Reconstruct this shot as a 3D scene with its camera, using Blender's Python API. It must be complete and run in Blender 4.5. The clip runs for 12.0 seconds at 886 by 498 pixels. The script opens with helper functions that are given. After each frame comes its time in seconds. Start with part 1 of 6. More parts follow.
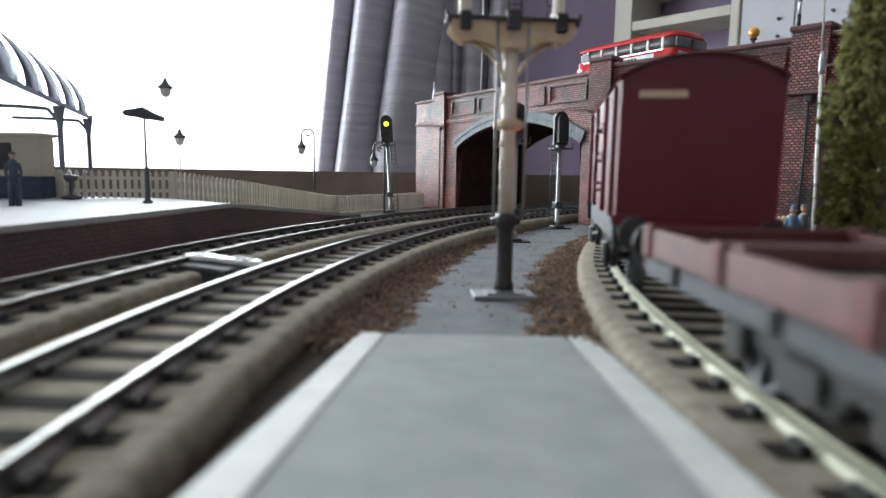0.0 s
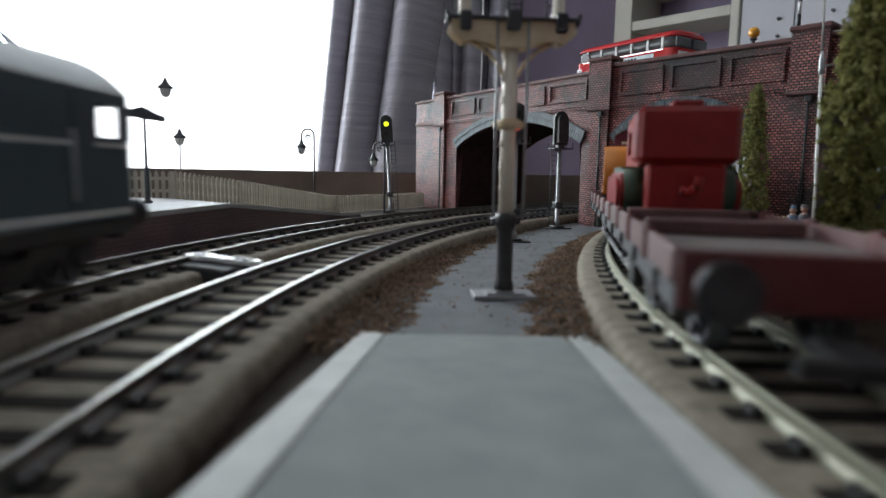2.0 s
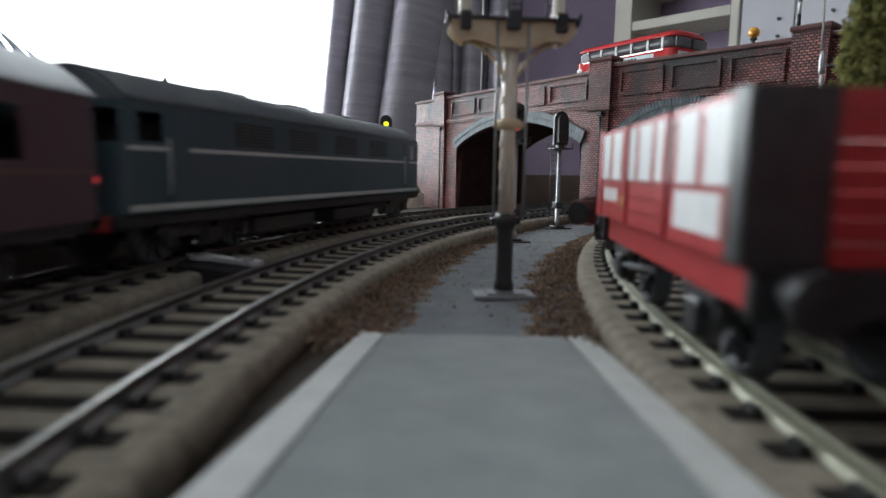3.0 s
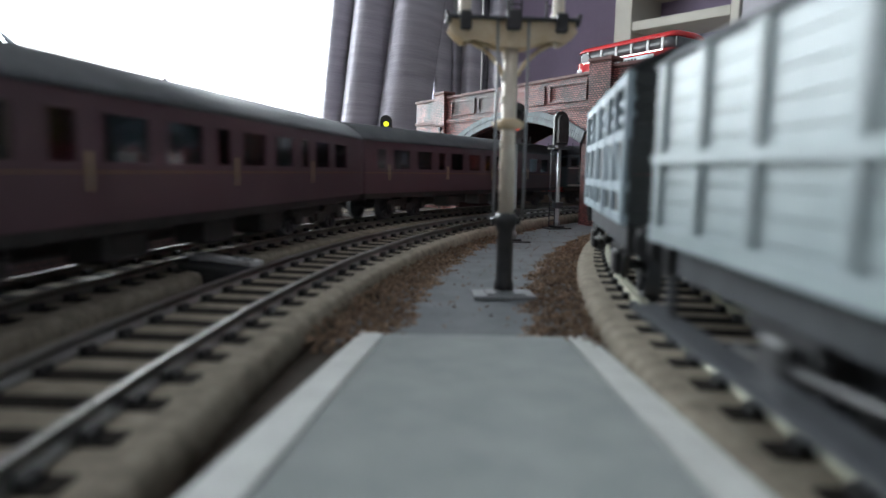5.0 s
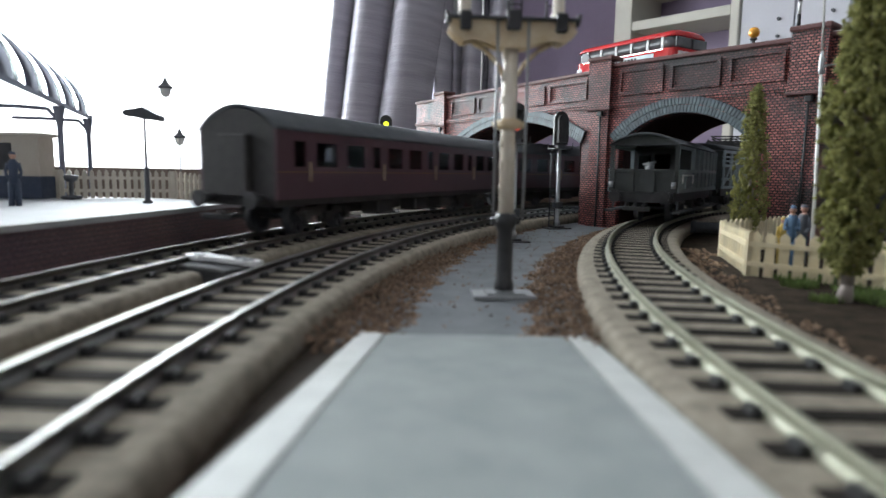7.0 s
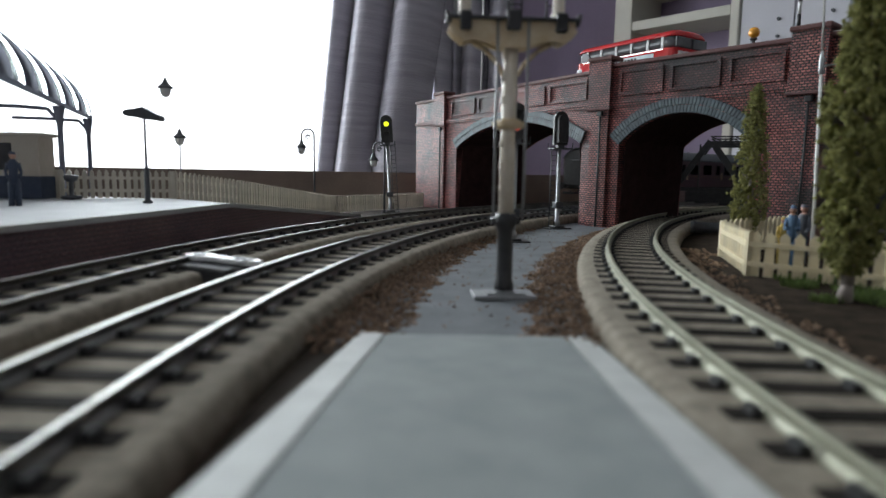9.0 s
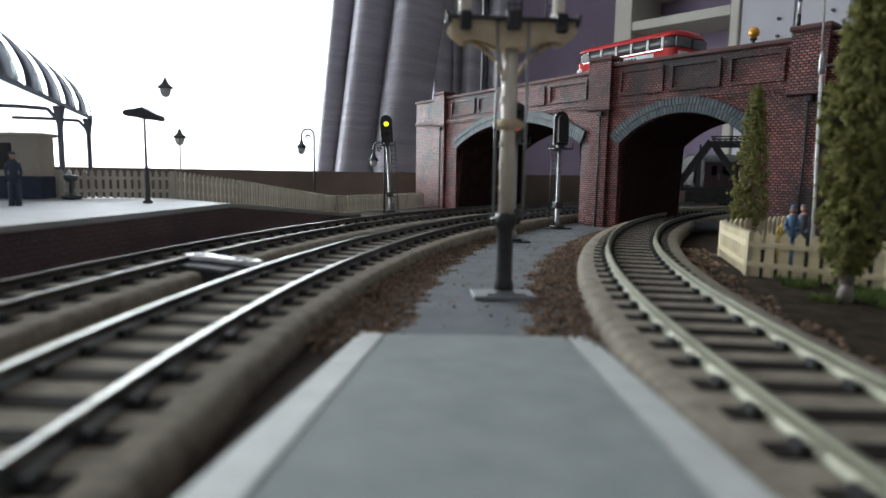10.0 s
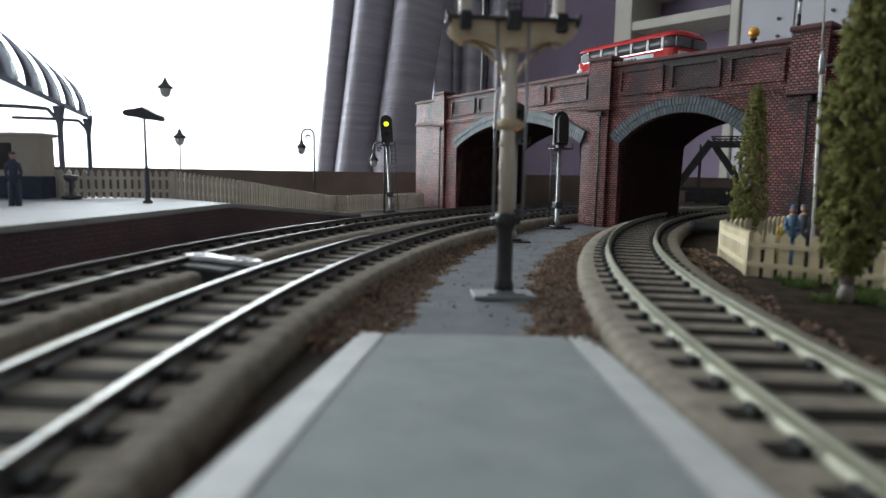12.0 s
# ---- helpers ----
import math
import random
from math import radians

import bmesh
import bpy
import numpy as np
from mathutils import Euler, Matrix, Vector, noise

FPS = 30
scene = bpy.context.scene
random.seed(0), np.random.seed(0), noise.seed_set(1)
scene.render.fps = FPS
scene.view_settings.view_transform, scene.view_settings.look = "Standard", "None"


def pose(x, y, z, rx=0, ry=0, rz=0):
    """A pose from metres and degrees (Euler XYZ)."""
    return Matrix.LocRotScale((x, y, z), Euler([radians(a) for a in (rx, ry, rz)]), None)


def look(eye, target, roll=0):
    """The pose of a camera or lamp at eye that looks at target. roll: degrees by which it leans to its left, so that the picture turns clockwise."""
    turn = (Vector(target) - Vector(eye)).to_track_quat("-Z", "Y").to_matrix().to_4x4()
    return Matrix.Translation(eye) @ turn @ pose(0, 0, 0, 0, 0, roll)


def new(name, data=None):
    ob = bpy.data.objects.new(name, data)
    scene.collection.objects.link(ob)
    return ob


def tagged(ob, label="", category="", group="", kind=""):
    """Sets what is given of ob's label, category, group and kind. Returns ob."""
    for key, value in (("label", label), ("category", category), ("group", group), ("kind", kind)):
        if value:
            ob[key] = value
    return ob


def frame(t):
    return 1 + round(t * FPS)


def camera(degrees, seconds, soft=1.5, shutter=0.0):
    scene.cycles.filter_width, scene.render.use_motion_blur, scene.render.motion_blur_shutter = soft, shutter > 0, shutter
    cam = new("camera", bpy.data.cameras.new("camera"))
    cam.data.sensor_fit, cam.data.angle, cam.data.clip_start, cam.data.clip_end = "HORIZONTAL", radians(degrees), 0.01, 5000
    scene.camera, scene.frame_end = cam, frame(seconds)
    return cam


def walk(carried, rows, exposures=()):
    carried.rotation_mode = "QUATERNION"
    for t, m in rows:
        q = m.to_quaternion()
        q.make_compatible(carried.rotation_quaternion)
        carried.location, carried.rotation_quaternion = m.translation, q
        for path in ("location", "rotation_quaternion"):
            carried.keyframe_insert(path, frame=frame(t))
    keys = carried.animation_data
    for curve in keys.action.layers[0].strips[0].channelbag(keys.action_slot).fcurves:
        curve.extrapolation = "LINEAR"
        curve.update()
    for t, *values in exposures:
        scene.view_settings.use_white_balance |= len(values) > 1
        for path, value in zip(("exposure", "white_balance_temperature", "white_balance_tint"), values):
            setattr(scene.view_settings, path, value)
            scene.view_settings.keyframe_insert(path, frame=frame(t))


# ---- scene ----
cam = camera(71.95, 12.0, soft=1.5, shutter=0.5)
EYE = (0.0, 0.0, 0.0316)
AIM = (0.0, 1.0, 0.0316 - 0.12778)
walk(cam, [(0.0, look(EYE, AIM, 1.0)), (12.0, look(EYE, AIM, 1.0))], exposures=[(0.0, 0.65), (0.5, 0.12), (1.0, 0.0), (2.0, 0.0), (2.5, 0.0), (3.2, 0.35), (5.0, 0.62), (6.0, 0.74), (6.7, 0.76), (7.1, 0.78), (8.0, 0.3), (9.0, 0.0), (12.0, 0.0)])
cam.data.dof.use_dof = True
cam.data.dof.focus_distance = 0.45
cam.data.dof.aperture_fstop = 19.0

# ---- world and light ----
world = bpy.data.worlds.new("world")
scene.world = world
world.use_nodes = True
sky = world.node_tree.nodes.new("ShaderNodeTexSky")
sky.sky_type, sky.sun_disc = "NISHITA", False
sky.sun_elevation, sky.sun_rotation = radians(40), radians(-35)
world.node_tree.links.new(sky.outputs[0], world.node_tree.nodes["Background"].inputs[0])
world.node_tree.nodes["Background"].inputs[1].default_value = 0.12

WINDOW_POWER = 31.0
SIDE_POWER = 5.5
day = bpy.data.lights.new("window_daylight", "AREA")
day.shape, day.size, day.size_y, day.energy, day.color = "RECTANGLE", 1.15, 0.9, WINDOW_POWER, (0.855, 0.955, 1.0)
day_ob = new("window_daylight", day)
day_ob.matrix_world = look((-0.69, 1.36, 0.44), (-0.69, 0.0, 0.44))

side = bpy.data.lights.new("side_window_daylight", "AREA")
side.shape, side.size, side.size_y, side.energy, side.color = "RECTANGLE", 1.0, 0.86, SIDE_POWER, (0.855, 0.955, 1.0)
side_ob = new("side_window_daylight", side)
side_ob.matrix_world = look((-1.38, 0.70, 0.44), (0.0, 0.70, 0.44))

# ---- materials ----
def nodes_of(name):
    m = bpy.data.materials.new(name)
    m.use_nodes = True
    return m, m.node_tree.nodes, m.node_tree.links, m.node_tree.nodes["Principled BSDF"]


def mat(name, c1, c2=None, rough=0.6, metal=0.0, size=8.0, fine=0.8, bump=0.25, depth=0.15, vary=0.0, spec=0.5, glow=None, stretch=(1, 1, 1)):
    """Two-scale procedural surface; sizes in millimetres."""
    m, n, l, b = nodes_of(name)
    c2 = c2 or tuple(v * 0.8 for v in c1)
    tc = n.new("ShaderNodeTexCoord")
    mp = n.new("ShaderNodeMapping")
    mp.inputs["Scale"].default_value = stretch
    l.new(tc.outputs["Object"], mp.inputs[0])
    big, small = n.new("ShaderNodeTexNoise"), n.new("ShaderNodeTexNoise")
    big.inputs["Scale"].default_value, big.inputs["Detail"].default_value = 1000.0 / size, 4.0
    small.inputs["Scale"].default_value, small.inputs["Detail"].default_value = 1000.0 / fine, 3.0
    l.new(mp.outputs[0], big.inputs[0])
    l.new(mp.outputs[0], small.inputs[0])
    add = n.new("ShaderNodeMath")
    add.operation = "MULTIPLY_ADD"
    add.inputs[1].default_value = 0.45
    l.new(small.outputs[0], add.inputs[0])
    l.new(big.outputs[0], add.inputs[2])
    ramp = n.new("ShaderNodeValToRGB")
    ramp.color_ramp.elements[0].position, ramp.color_ramp.elements[1].position = 0.5, 0.95
    ramp.color_ramp.elements[0].color, ramp.color_ramp.elements[1].color = (*c1, 1), (*c2, 1)
    l.new(add.outputs[0], ramp.inputs[0])
    out = ramp.outputs[0]
    if vary:
        info = n.new("ShaderNodeObjectInfo")
        geo = n.new("ShaderNodeNewGeometry")
        sm = n.new("ShaderNodeMath")
        l.new(info.outputs["Random"], sm.inputs[0])
        l.new(geo.outputs["Random Per Island"], sm.inputs[1])
        fr = n.new("ShaderNodeMath")
        fr.operation = "FRACT"
        l.new(sm.outputs[0], fr.inputs[0])
        rg = n.new("ShaderNodeMapRange")
        rg.inputs[3].default_value, rg.inputs[4].default_value = 1 - vary, 1 + vary
        l.new(fr.outputs[0], rg.inputs[0])
        hsv = n.new("ShaderNodeHueSaturation")
        l.new(rg.outputs[0], hsv.inputs["Value"])
        l.new(out, hsv.inputs["Color"])
        out = hsv.outputs[0]
    l.new(out, b.inputs["Base Color"])
    b.inputs["Roughness"].default_value, b.inputs["Metallic"].default_value = rough, metal
    b.inputs["Specular IOR Level"].default_value = spec
    if bump:
        bp = n.new("ShaderNodeBump")
        bp.inputs["Strength"].default_value, bp.inputs["Distance"].default_value = bump, depth * 0.001
        l.new(add.outputs[0], bp.inputs["Height"])
        l.new(bp.outputs[0], b.inputs["Normal"])
    if glow:
        b.inputs["Emission Color"].default_value = (*glow[:3], 1)
        b.inputs["Emission Strength"].default_value = glow[3]
    return m


def brick_mat(name, c1, c2, mortar, width, height, stain):
    """Embossed model brickwork, bonded along local x and z."""
    m, n, l, b = nodes_of(name)
    tc = n.new("ShaderNodeTexCoord")
    sep, com = n.new("ShaderNodeSeparateXYZ"), n.new("ShaderNodeCombineXYZ")
    l.new(tc.outputs["Object"], sep.inputs[0])
    ax = n.new("ShaderNodeMath")
    l.new(sep.outputs[0], ax.inputs[0])
    l.new(sep.outputs[1], ax.inputs[1])
    l.new(ax.outputs[0], com.inputs[0])
    l.new(sep.outputs[2], com.inputs[1])
    br = n.new("ShaderNodeTexBrick")
    br.inputs["Scale"].default_value = 1.0
    br.inputs["Brick Width"].default_value, br.inputs["Row Height"].default_value = width * 0.001, height * 0.001
    br.inputs["Mortar Size"].default_value, br.inputs["Mortar Smooth"].default_value = 0.0003, 0.1
    br.inputs["Color1"].default_value, br.inputs["Color2"].default_value, br.inputs["Mortar"].default_value = (*c1, 1), (*c2, 1), (*mortar, 1)
    l.new(com.outputs[0], br.inputs["Vector"])
    no = n.new("ShaderNodeTexNoise")
    no.inputs["Scale"].default_value, no.inputs["Detail"].default_value = 28.0, 5.0
    l.new(tc.outputs["Object"], no.inputs[0])
    rp = n.new("ShaderNodeValToRGB")
    rp.color_ramp.elements[0].position, rp.color_ramp.elements[1].position = 0.50, 0.64
    l.new(no.outputs[0], rp.inputs[0])
    mx = n.new("ShaderNodeMix")
    mx.data_type = "RGBA"
    l.new(rp.outputs[0], mx.inputs[0])
    l.new(br.outputs["Color"], mx.inputs[6])
    tint = n.new("ShaderNodeMix")
    tint.data_type, tint.blend_type = "RGBA", "MULTIPLY"
    tint.inputs[0].default_value = 1.0
    tint.inputs[7].default_value = (*stain, 1)
    l.new(br.outputs["Color"], tint.inputs[6])
    l.new(tint.outputs[2], mx.inputs[7])
    # one sooty blue-black patch high on the wall
    ds = n.new("ShaderNodeVectorMath")
    ds.operation = "DISTANCE"
    ds.inputs[1].default_value = (0.056, 0.0, 0.086)
    wob = n.new("ShaderNodeMixRGB")
    wob.blend_type = "LINEAR_LIGHT"
    wob.inputs[0].default_value = 0.012
    l.new(tc.outputs["Object"], wob.inputs[1])
    l.new(no.outputs["Color"], wob.inputs[2])
    l.new(wob.outputs[0], ds.inputs[0])
    pr = n.new("ShaderNodeMapRange")
    pr.inputs[1].default_value, pr.inputs[2].default_value, pr.inputs[3].default_value, pr.inputs[4].default_value = 0.010, 0.020, 0.85, 0.0
    l.new(ds.outputs["Value"], pr.inputs[0])
    soil = n.new("ShaderNodeMix")
    soil.data_type, soil.blend_type = "RGBA", "MULTIPLY"
    soil.inputs[7].default_value = (0.16, 0.30, 0.36, 1)
    l.new(pr.outputs[0], soil.inputs[0])
    l.new(mx.outputs[2], soil.inputs[6])
    l.new(soil.outputs[2], b.inputs["Base Color"])
    b.inputs["Roughness"].default_value = 0.42
    gr = n.new("ShaderNodeTexNoise")
    gr.inputs["Scale"].default_value = 1800.0
    l.new(tc.outputs["Object"], gr.inputs[0])
    ht = n.new("ShaderNodeMath")
    ht.operation = "MULTIPLY_ADD"
    ht.inputs[1].default_value = 0.5
    inv = n.new("ShaderNodeMath")
    inv.operation = "SUBTRACT"
    inv.inputs[0].default_value = 1.0
    l.new(br.outputs["Fac"], inv.inputs[1])
    l.new(gr.outputs[0], ht.inputs[0])
    l.new(inv.outputs[0], ht.inputs[2])
    bp = n.new("ShaderNodeBump")
    bp.inputs["Strength"].default_value, bp.inputs["Distance"].default_value = 1.0, 0.0012
    l.new(ht.outputs[0], bp.inputs["Height"])
    l.new(bp.outputs[0], b.inputs["Normal"])
    return m


def glass_mat(name, tint=(0.85, 0.9, 0.92), rough=0.05):
    m, n, l, b = nodes_of(name)
    b.inputs["Base Color"].default_value = (*tint, 1)
    b.inputs["Roughness"].default_value = rough
    b.inputs["Transmission Weight"].default_value = 1.0
    b.inputs["IOR"].default_value = 1.3
    return m


M = dict(
    board=mat("dark_baseboard", (0.05, 0.042, 0.035), (0.095, 0.08, 0.066), 0.9, size=9, fine=0.8, bump=0.6, spec=0.15),
    path=mat("grey_painted_strip", (0.13, 0.14, 0.15), (0.19, 0.20, 0.21), 0.8, size=9, fine=0.9, bump=0.4, spec=0.2),
    dirt=mat("dark_soil", (0.018, 0.014, 0.011), (0.05, 0.037, 0.026), 1.0, size=5, fine=0.7, bump=0.9, depth=0.5, spec=0.05),
    gravel=mat("brown_gravel", (0.13, 0.085, 0.058), (0.31, 0.215, 0.15), 0.95, size=2, fine=0.4, bump=0.5, vary=0.45, spec=0.15),
    foam=mat("foam_underlay", (0.19, 0.165, 0.13), (0.34, 0.30, 0.24), 0.95, size=3.0, fine=0.5, bump=0.7, depth=0.4, spec=0.15),
    sleeper=mat("sleeper_plastic", (0.014, 0.012, 0.011), (0.034, 0.029, 0.025), 0.95, size=2.5, fine=0.5, bump=0.3, vary=0.2, spec=0.08, stretch=(3, 1, 1)),
    chair=mat("chair_plastic", (0.012, 0.012, 0.013), (0.03, 0.03, 0.03), 0.7, size=1, fine=0.3),
    rail=mat("nickel_rail", (0.34, 0.34, 0.325), (0.22, 0.215, 0.20), 0.31, 0.9, size=12, fine=0.8, bump=0.1),
    rail_painted=mat("weathered_rail", (0.30, 0.30, 0.22), (0.21, 0.205, 0.145), 0.48, 0.35, size=9, fine=0.8, bump=0.1),
    rail_dark=mat("darker_rail", (0.20, 0.19, 0.17), (0.13, 0.12, 0.105), 0.42, 0.8, size=9, fine=0.8, bump=0.1),
    ramp=mat("grey_card_platform", (0.215, 0.235, 0.235), (0.275, 0.295, 0.29), 0.85, size=6, fine=0.5, bump=0.35, depth=0.12, spec=0.25),
    edge=mat("white_platform_edge", (0.42, 0.43, 0.415), (0.52, 0.53, 0.51), 0.7, size=5, fine=0.6, bump=0.3),
    platform_top=mat("pale_platform_paving", (0.42, 0.43, 0.44), (0.52, 0.53, 0.54), 0.7, size=12, fine=1.0),
    brick=brick_mat("red_embossed_brick", (0.64, 0.185, 0.155), (0.25, 0.058, 0.056), (0.008, 0.005, 0.006), 2.2, 1.25, (0.22, 0.36, 0.42)),
    brick_dull=brick_mat("platform_brick", (0.26, 0.15, 0.15), (0.21, 0.12, 0.12), (0.15, 0.11, 0.11), 2.9, 1.35, (0.7, 0.7, 0.8)),
    stone=mat("blue_engineering_brick", (0.052, 0.078, 0.094), (0.115, 0.145, 0.16), 0.5, size=3, fine=0.5, bump=0.4, vary=0.25),
    # near-black brown: the shade under the arches, put into the colour
    arch_shade=mat("shade_dark_lining", (0.03, 0.015, 0.015), (0.055, 0.028, 0.027), 0.95, size=6, fine=0.8, spec=0.1),
    slab=mat("bridge_coping", (0.10, 0.045, 0.042), (0.17, 0.075, 0.07), 0.65, size=4, fine=0.6),
    road=mat("model_road", (0.06, 0.06, 0.062), (0.09, 0.09, 0.09), 0.85, size=8),
    post_white=mat("cream_signal_paint", (0.70, 0.60, 0.47), (0.80, 0.73, 0.62), 0.42, size=3, fine=0.4, bump=0.25),
    bracket=mat("aged_cream_paint", (0.62, 0.46, 0.25), (0.74, 0.62, 0.44), 0.5, size=3, fine=0.4, bump=0.25),
    black=mat("satin_black", (0.018, 0.018, 0.02), (0.04, 0.04, 0.042), 0.45, size=3, fine=0.5),
    dark_grey=mat("dark_grey_plastic", (0.04, 0.044, 0.05), (0.075, 0.08, 0.088), 0.5, size=3, fine=0.5),
    steel=mat("grey_steel", (0.33, 0.34, 0.35), (0.45, 0.46, 0.46), 0.35, 0.6, size=4, fine=0.5),
    silver=mat("silver_post", (0.74, 0.74, 0.70), (0.8, 0.8, 0.76), 0.25, 0.25, size=5, fine=0.6),
    slate=mat("grey_base_plate", (0.22, 0.23, 0.24), (0.32, 0.33, 0.34), 0.55, size=3, fine=0.5),
    cream=mat("cream_picket_paint", (0.62, 0.52, 0.32), (0.72, 0.63, 0.43), 0.55, size=4, fine=0.5, bump=0.3, vary=0.1),
    fence_far=mat("stone_coloured_pickets", (0.50, 0.45, 0.36), (0.6, 0.55, 0.46), 0.6, size=4, fine=0.5, vary=0.1),
    backboard=mat("brown_hardboard", (0.16, 0.115, 0.09), (0.22, 0.165, 0.13), 0.7, size=30, fine=1.5, bump=0.2),
    curtain=mat("mauve_grey_curtain", (0.33, 0.315, 0.36), (0.45, 0.43, 0.48), 0.8, size=26, fine=4.0, bump=1.0, depth=2.6, stretch=(0.10, 0.10, 2.4)),
    wall=mat("lilac_wall", (0.29, 0.235, 0.34), (0.33, 0.27, 0.38), 0.85, size=150, fine=4, bump=0.15),
    room_wall=mat("pale_room_wall", (0.44, 0.42, 0.45), (0.49, 0.47, 0.49), 0.85, size=150, fine=4, bump=0.15),
    ceiling=mat("white_ceiling", (0.8, 0.8, 0.79), (0.85, 0.85, 0.84), 0.9, size=150, fine=4, bump=0.1),
    carpet=mat("beige_carpet", (0.32, 0.28, 0.24), (0.4, 0.36, 0.31), 0.95, size=60, fine=3, bump=0.6),
    shelf=mat("cream_shelf_paint", (0.54, 0.52, 0.45), (0.60, 0.58, 0.51), 0.55, size=60, fine=2, bump=0.1),
    grey_door=mat("pale_grey_panel", (0.52, 0.52, 0.56), (0.57, 0.57, 0.61), 0.6, size=80, fine=2, bump=0.1),
    blue_panel=mat("pale_blue_panel", (0.42, 0.55, 0.66), (0.47, 0.6, 0.7), 0.6, size=60, fine=2, bump=0.1),
    timber=mat("baseboard_timber", (0.42, 0.3, 0.18), (0.52, 0.39, 0.25), 0.7, size=30, fine=2, stretch=(1, 6, 1)),
    crown=mat("conifer_foliage", (0.125, 0.13, 0.03), (0.30, 0.29, 0.095), 0.9, size=2, fine=0.4, bump=0.8, vary=0.35),
    trunk=mat("pale_trunk", (0.20, 0.165, 0.14), (0.34, 0.29, 0.26), 0.8, size=2, fine=0.4, bump=0.6),
    grass=mat("model_grass", (0.075, 0.12, 0.025), (0.13, 0.19, 0.045), 0.9, size=2, fine=0.4, vary=0.35),
    bus_red=mat("bus_red_gloss", (0.52, 0.02, 0.025), (0.58, 0.03, 0.03), 0.22, size=10, fine=1, bump=0.03),
    chrome=mat("chrome", (0.75, 0.75, 0.75), (0.68, 0.68, 0.68), 0.12, 1.0, size=5, fine=1, bump=0.02),
    white=mat("white_paint", (0.72, 0.73, 0.72), (0.8, 0.8, 0.79), 0.5, size=3, fine=0.5, bump=0.1),
    bus_glass=mat("smoked_bus_glazing", (0.10, 0.105, 0.11), (0.14, 0.145, 0.15), 0.12, size=20, fine=2, bump=0.02),
    advert=mat("pale_blue_advert", (0.62, 0.76, 0.78), (0.68, 0.8, 0.82), 0.4, size=8, fine=1, bump=0.03),
    amber=mat("amber_globe", (0.85, 0.36, 0.03), (0.9, 0.42, 0.05), 0.25, size=3, fine=1, bump=0.02),
    van_red=mat("crimson_van", (0.115, 0.009, 0.018), (0.14, 0.013, 0.023), 0.42, size=8, fine=0.6, bump=0.12),
    wagon_red=mat("wagon_red", (0.40, 0.025, 0.03), (0.48, 0.045, 0.045), 0.38, size=6, fine=0.6, bump=0.12),
    bauxite=mat("bauxite_planks", (0.085, 0.034, 0.034), (0.14, 0.064, 0.062), 0.55, size=5, fine=0.6, bump=0.25, vary=0.12),
    stanchion_red=mat("dark_red_stanchion", (0.085, 0.016, 0.017), (0.125, 0.028, 0.027), 0.5, size=5, fine=0.6, bump=0.2),
    pink_grey=mat("faded_deck", (0.14, 0.115, 0.11), (0.20, 0.17, 0.16), 0.7, size=5, fine=0.7, bump=0.3),
    digger_red=mat("tractor_red_plastic", (0.22, 0.009, 0.011), (0.28, 0.015, 0.014), 0.3, size=8, fine=1, bump=0.06, spec=0.3),
    sand=mat("sandy_load", (0.36, 0.22, 0.06), (0.52, 0.36, 0.14), 0.9, size=2, fine=0.5, bump=0.6, vary=0.25),
    orange=mat("orange_blade", (0.44, 0.125, 0.004), (0.50, 0.155, 0.006), 0.45, size=8, fine=1, bump=0.06, spec=0.25),
    track_green=mat("dark_green_crawler", (0.03, 0.055, 0.03), (0.05, 0.08, 0.045), 0.6, size=2, fine=0.4, bump=0.5),
    wagon_grey=mat("pale_grey_wagon", (0.25, 0.305, 0.315), (0.32, 0.375, 0.385), 0.5, size=6, fine=0.6, bump=0.15),
    wagon_blue=mat("blue_grey_wagon", (0.33, 0.41, 0.46), (0.41, 0.49, 0.54), 0.5, size=6, fine=0.6, bump=0.15),
    # wagon grey darkened to carry the shade of the backlit ends
    toad_dark=mat("shade_darkened_grey", (0.032, 0.036, 0.036), (0.056, 0.062, 0.062), 0.6, size=6, fine=0.6, bump=0.15),
    roof_grey=mat("grey_roof", (0.06, 0.067, 0.075), (0.09, 0.098, 0.107), 0.7, size=8, fine=0.6, bump=0.12),
    interior=mat("dark_interior", (0.025, 0.025, 0.027), (0.04, 0.04, 0.04), 0.8, size=5, fine=0.8),
    loco_green=mat("dark_green_loco", (0.04, 0.075, 0.09), (0.052, 0.088, 0.105), 0.34, size=12, fine=1, bump=0.05),
    stripe=mat("pale_stripe", (0.5, 0.52, 0.5), (0.58, 0.6, 0.58), 0.4, size=6, fine=1, bump=0.03),
    maroon=mat("maroon_coach", (0.09, 0.047, 0.06), (0.105, 0.057, 0.072), 0.34, size=12, fine=1, bump=0.05),
    lining=mat("dull_gold_lining", (0.22, 0.12, 0.05), (0.26, 0.15, 0.07), 0.5, size=6, bump=0.02),
    coach_black=mat("coach_underframe", (0.022, 0.02, 0.02), (0.04, 0.037, 0.035), 0.6, size=3, fine=0.5),
    window=glass_mat("coach_glazing", (0.46, 0.49, 0.52)),
    canopy=mat("canopy_slate", (0.15, 0.16, 0.21), (0.21, 0.22, 0.27), 0.95, size=6, fine=0.8, spec=0.08),
    pane=glass_mat("canopy_glass", (0.8, 0.88, 0.88), 0.2),
    building=mat("cream_station_wall", (0.46, 0.40, 0.32), (0.54, 0.48, 0.4), 0.7, size=8, fine=0.8),
    navy=mat("navy_cloth", (0.03, 0.045, 0.08), (0.05, 0.065, 0.1), 0.7, size=2, fine=0.4),
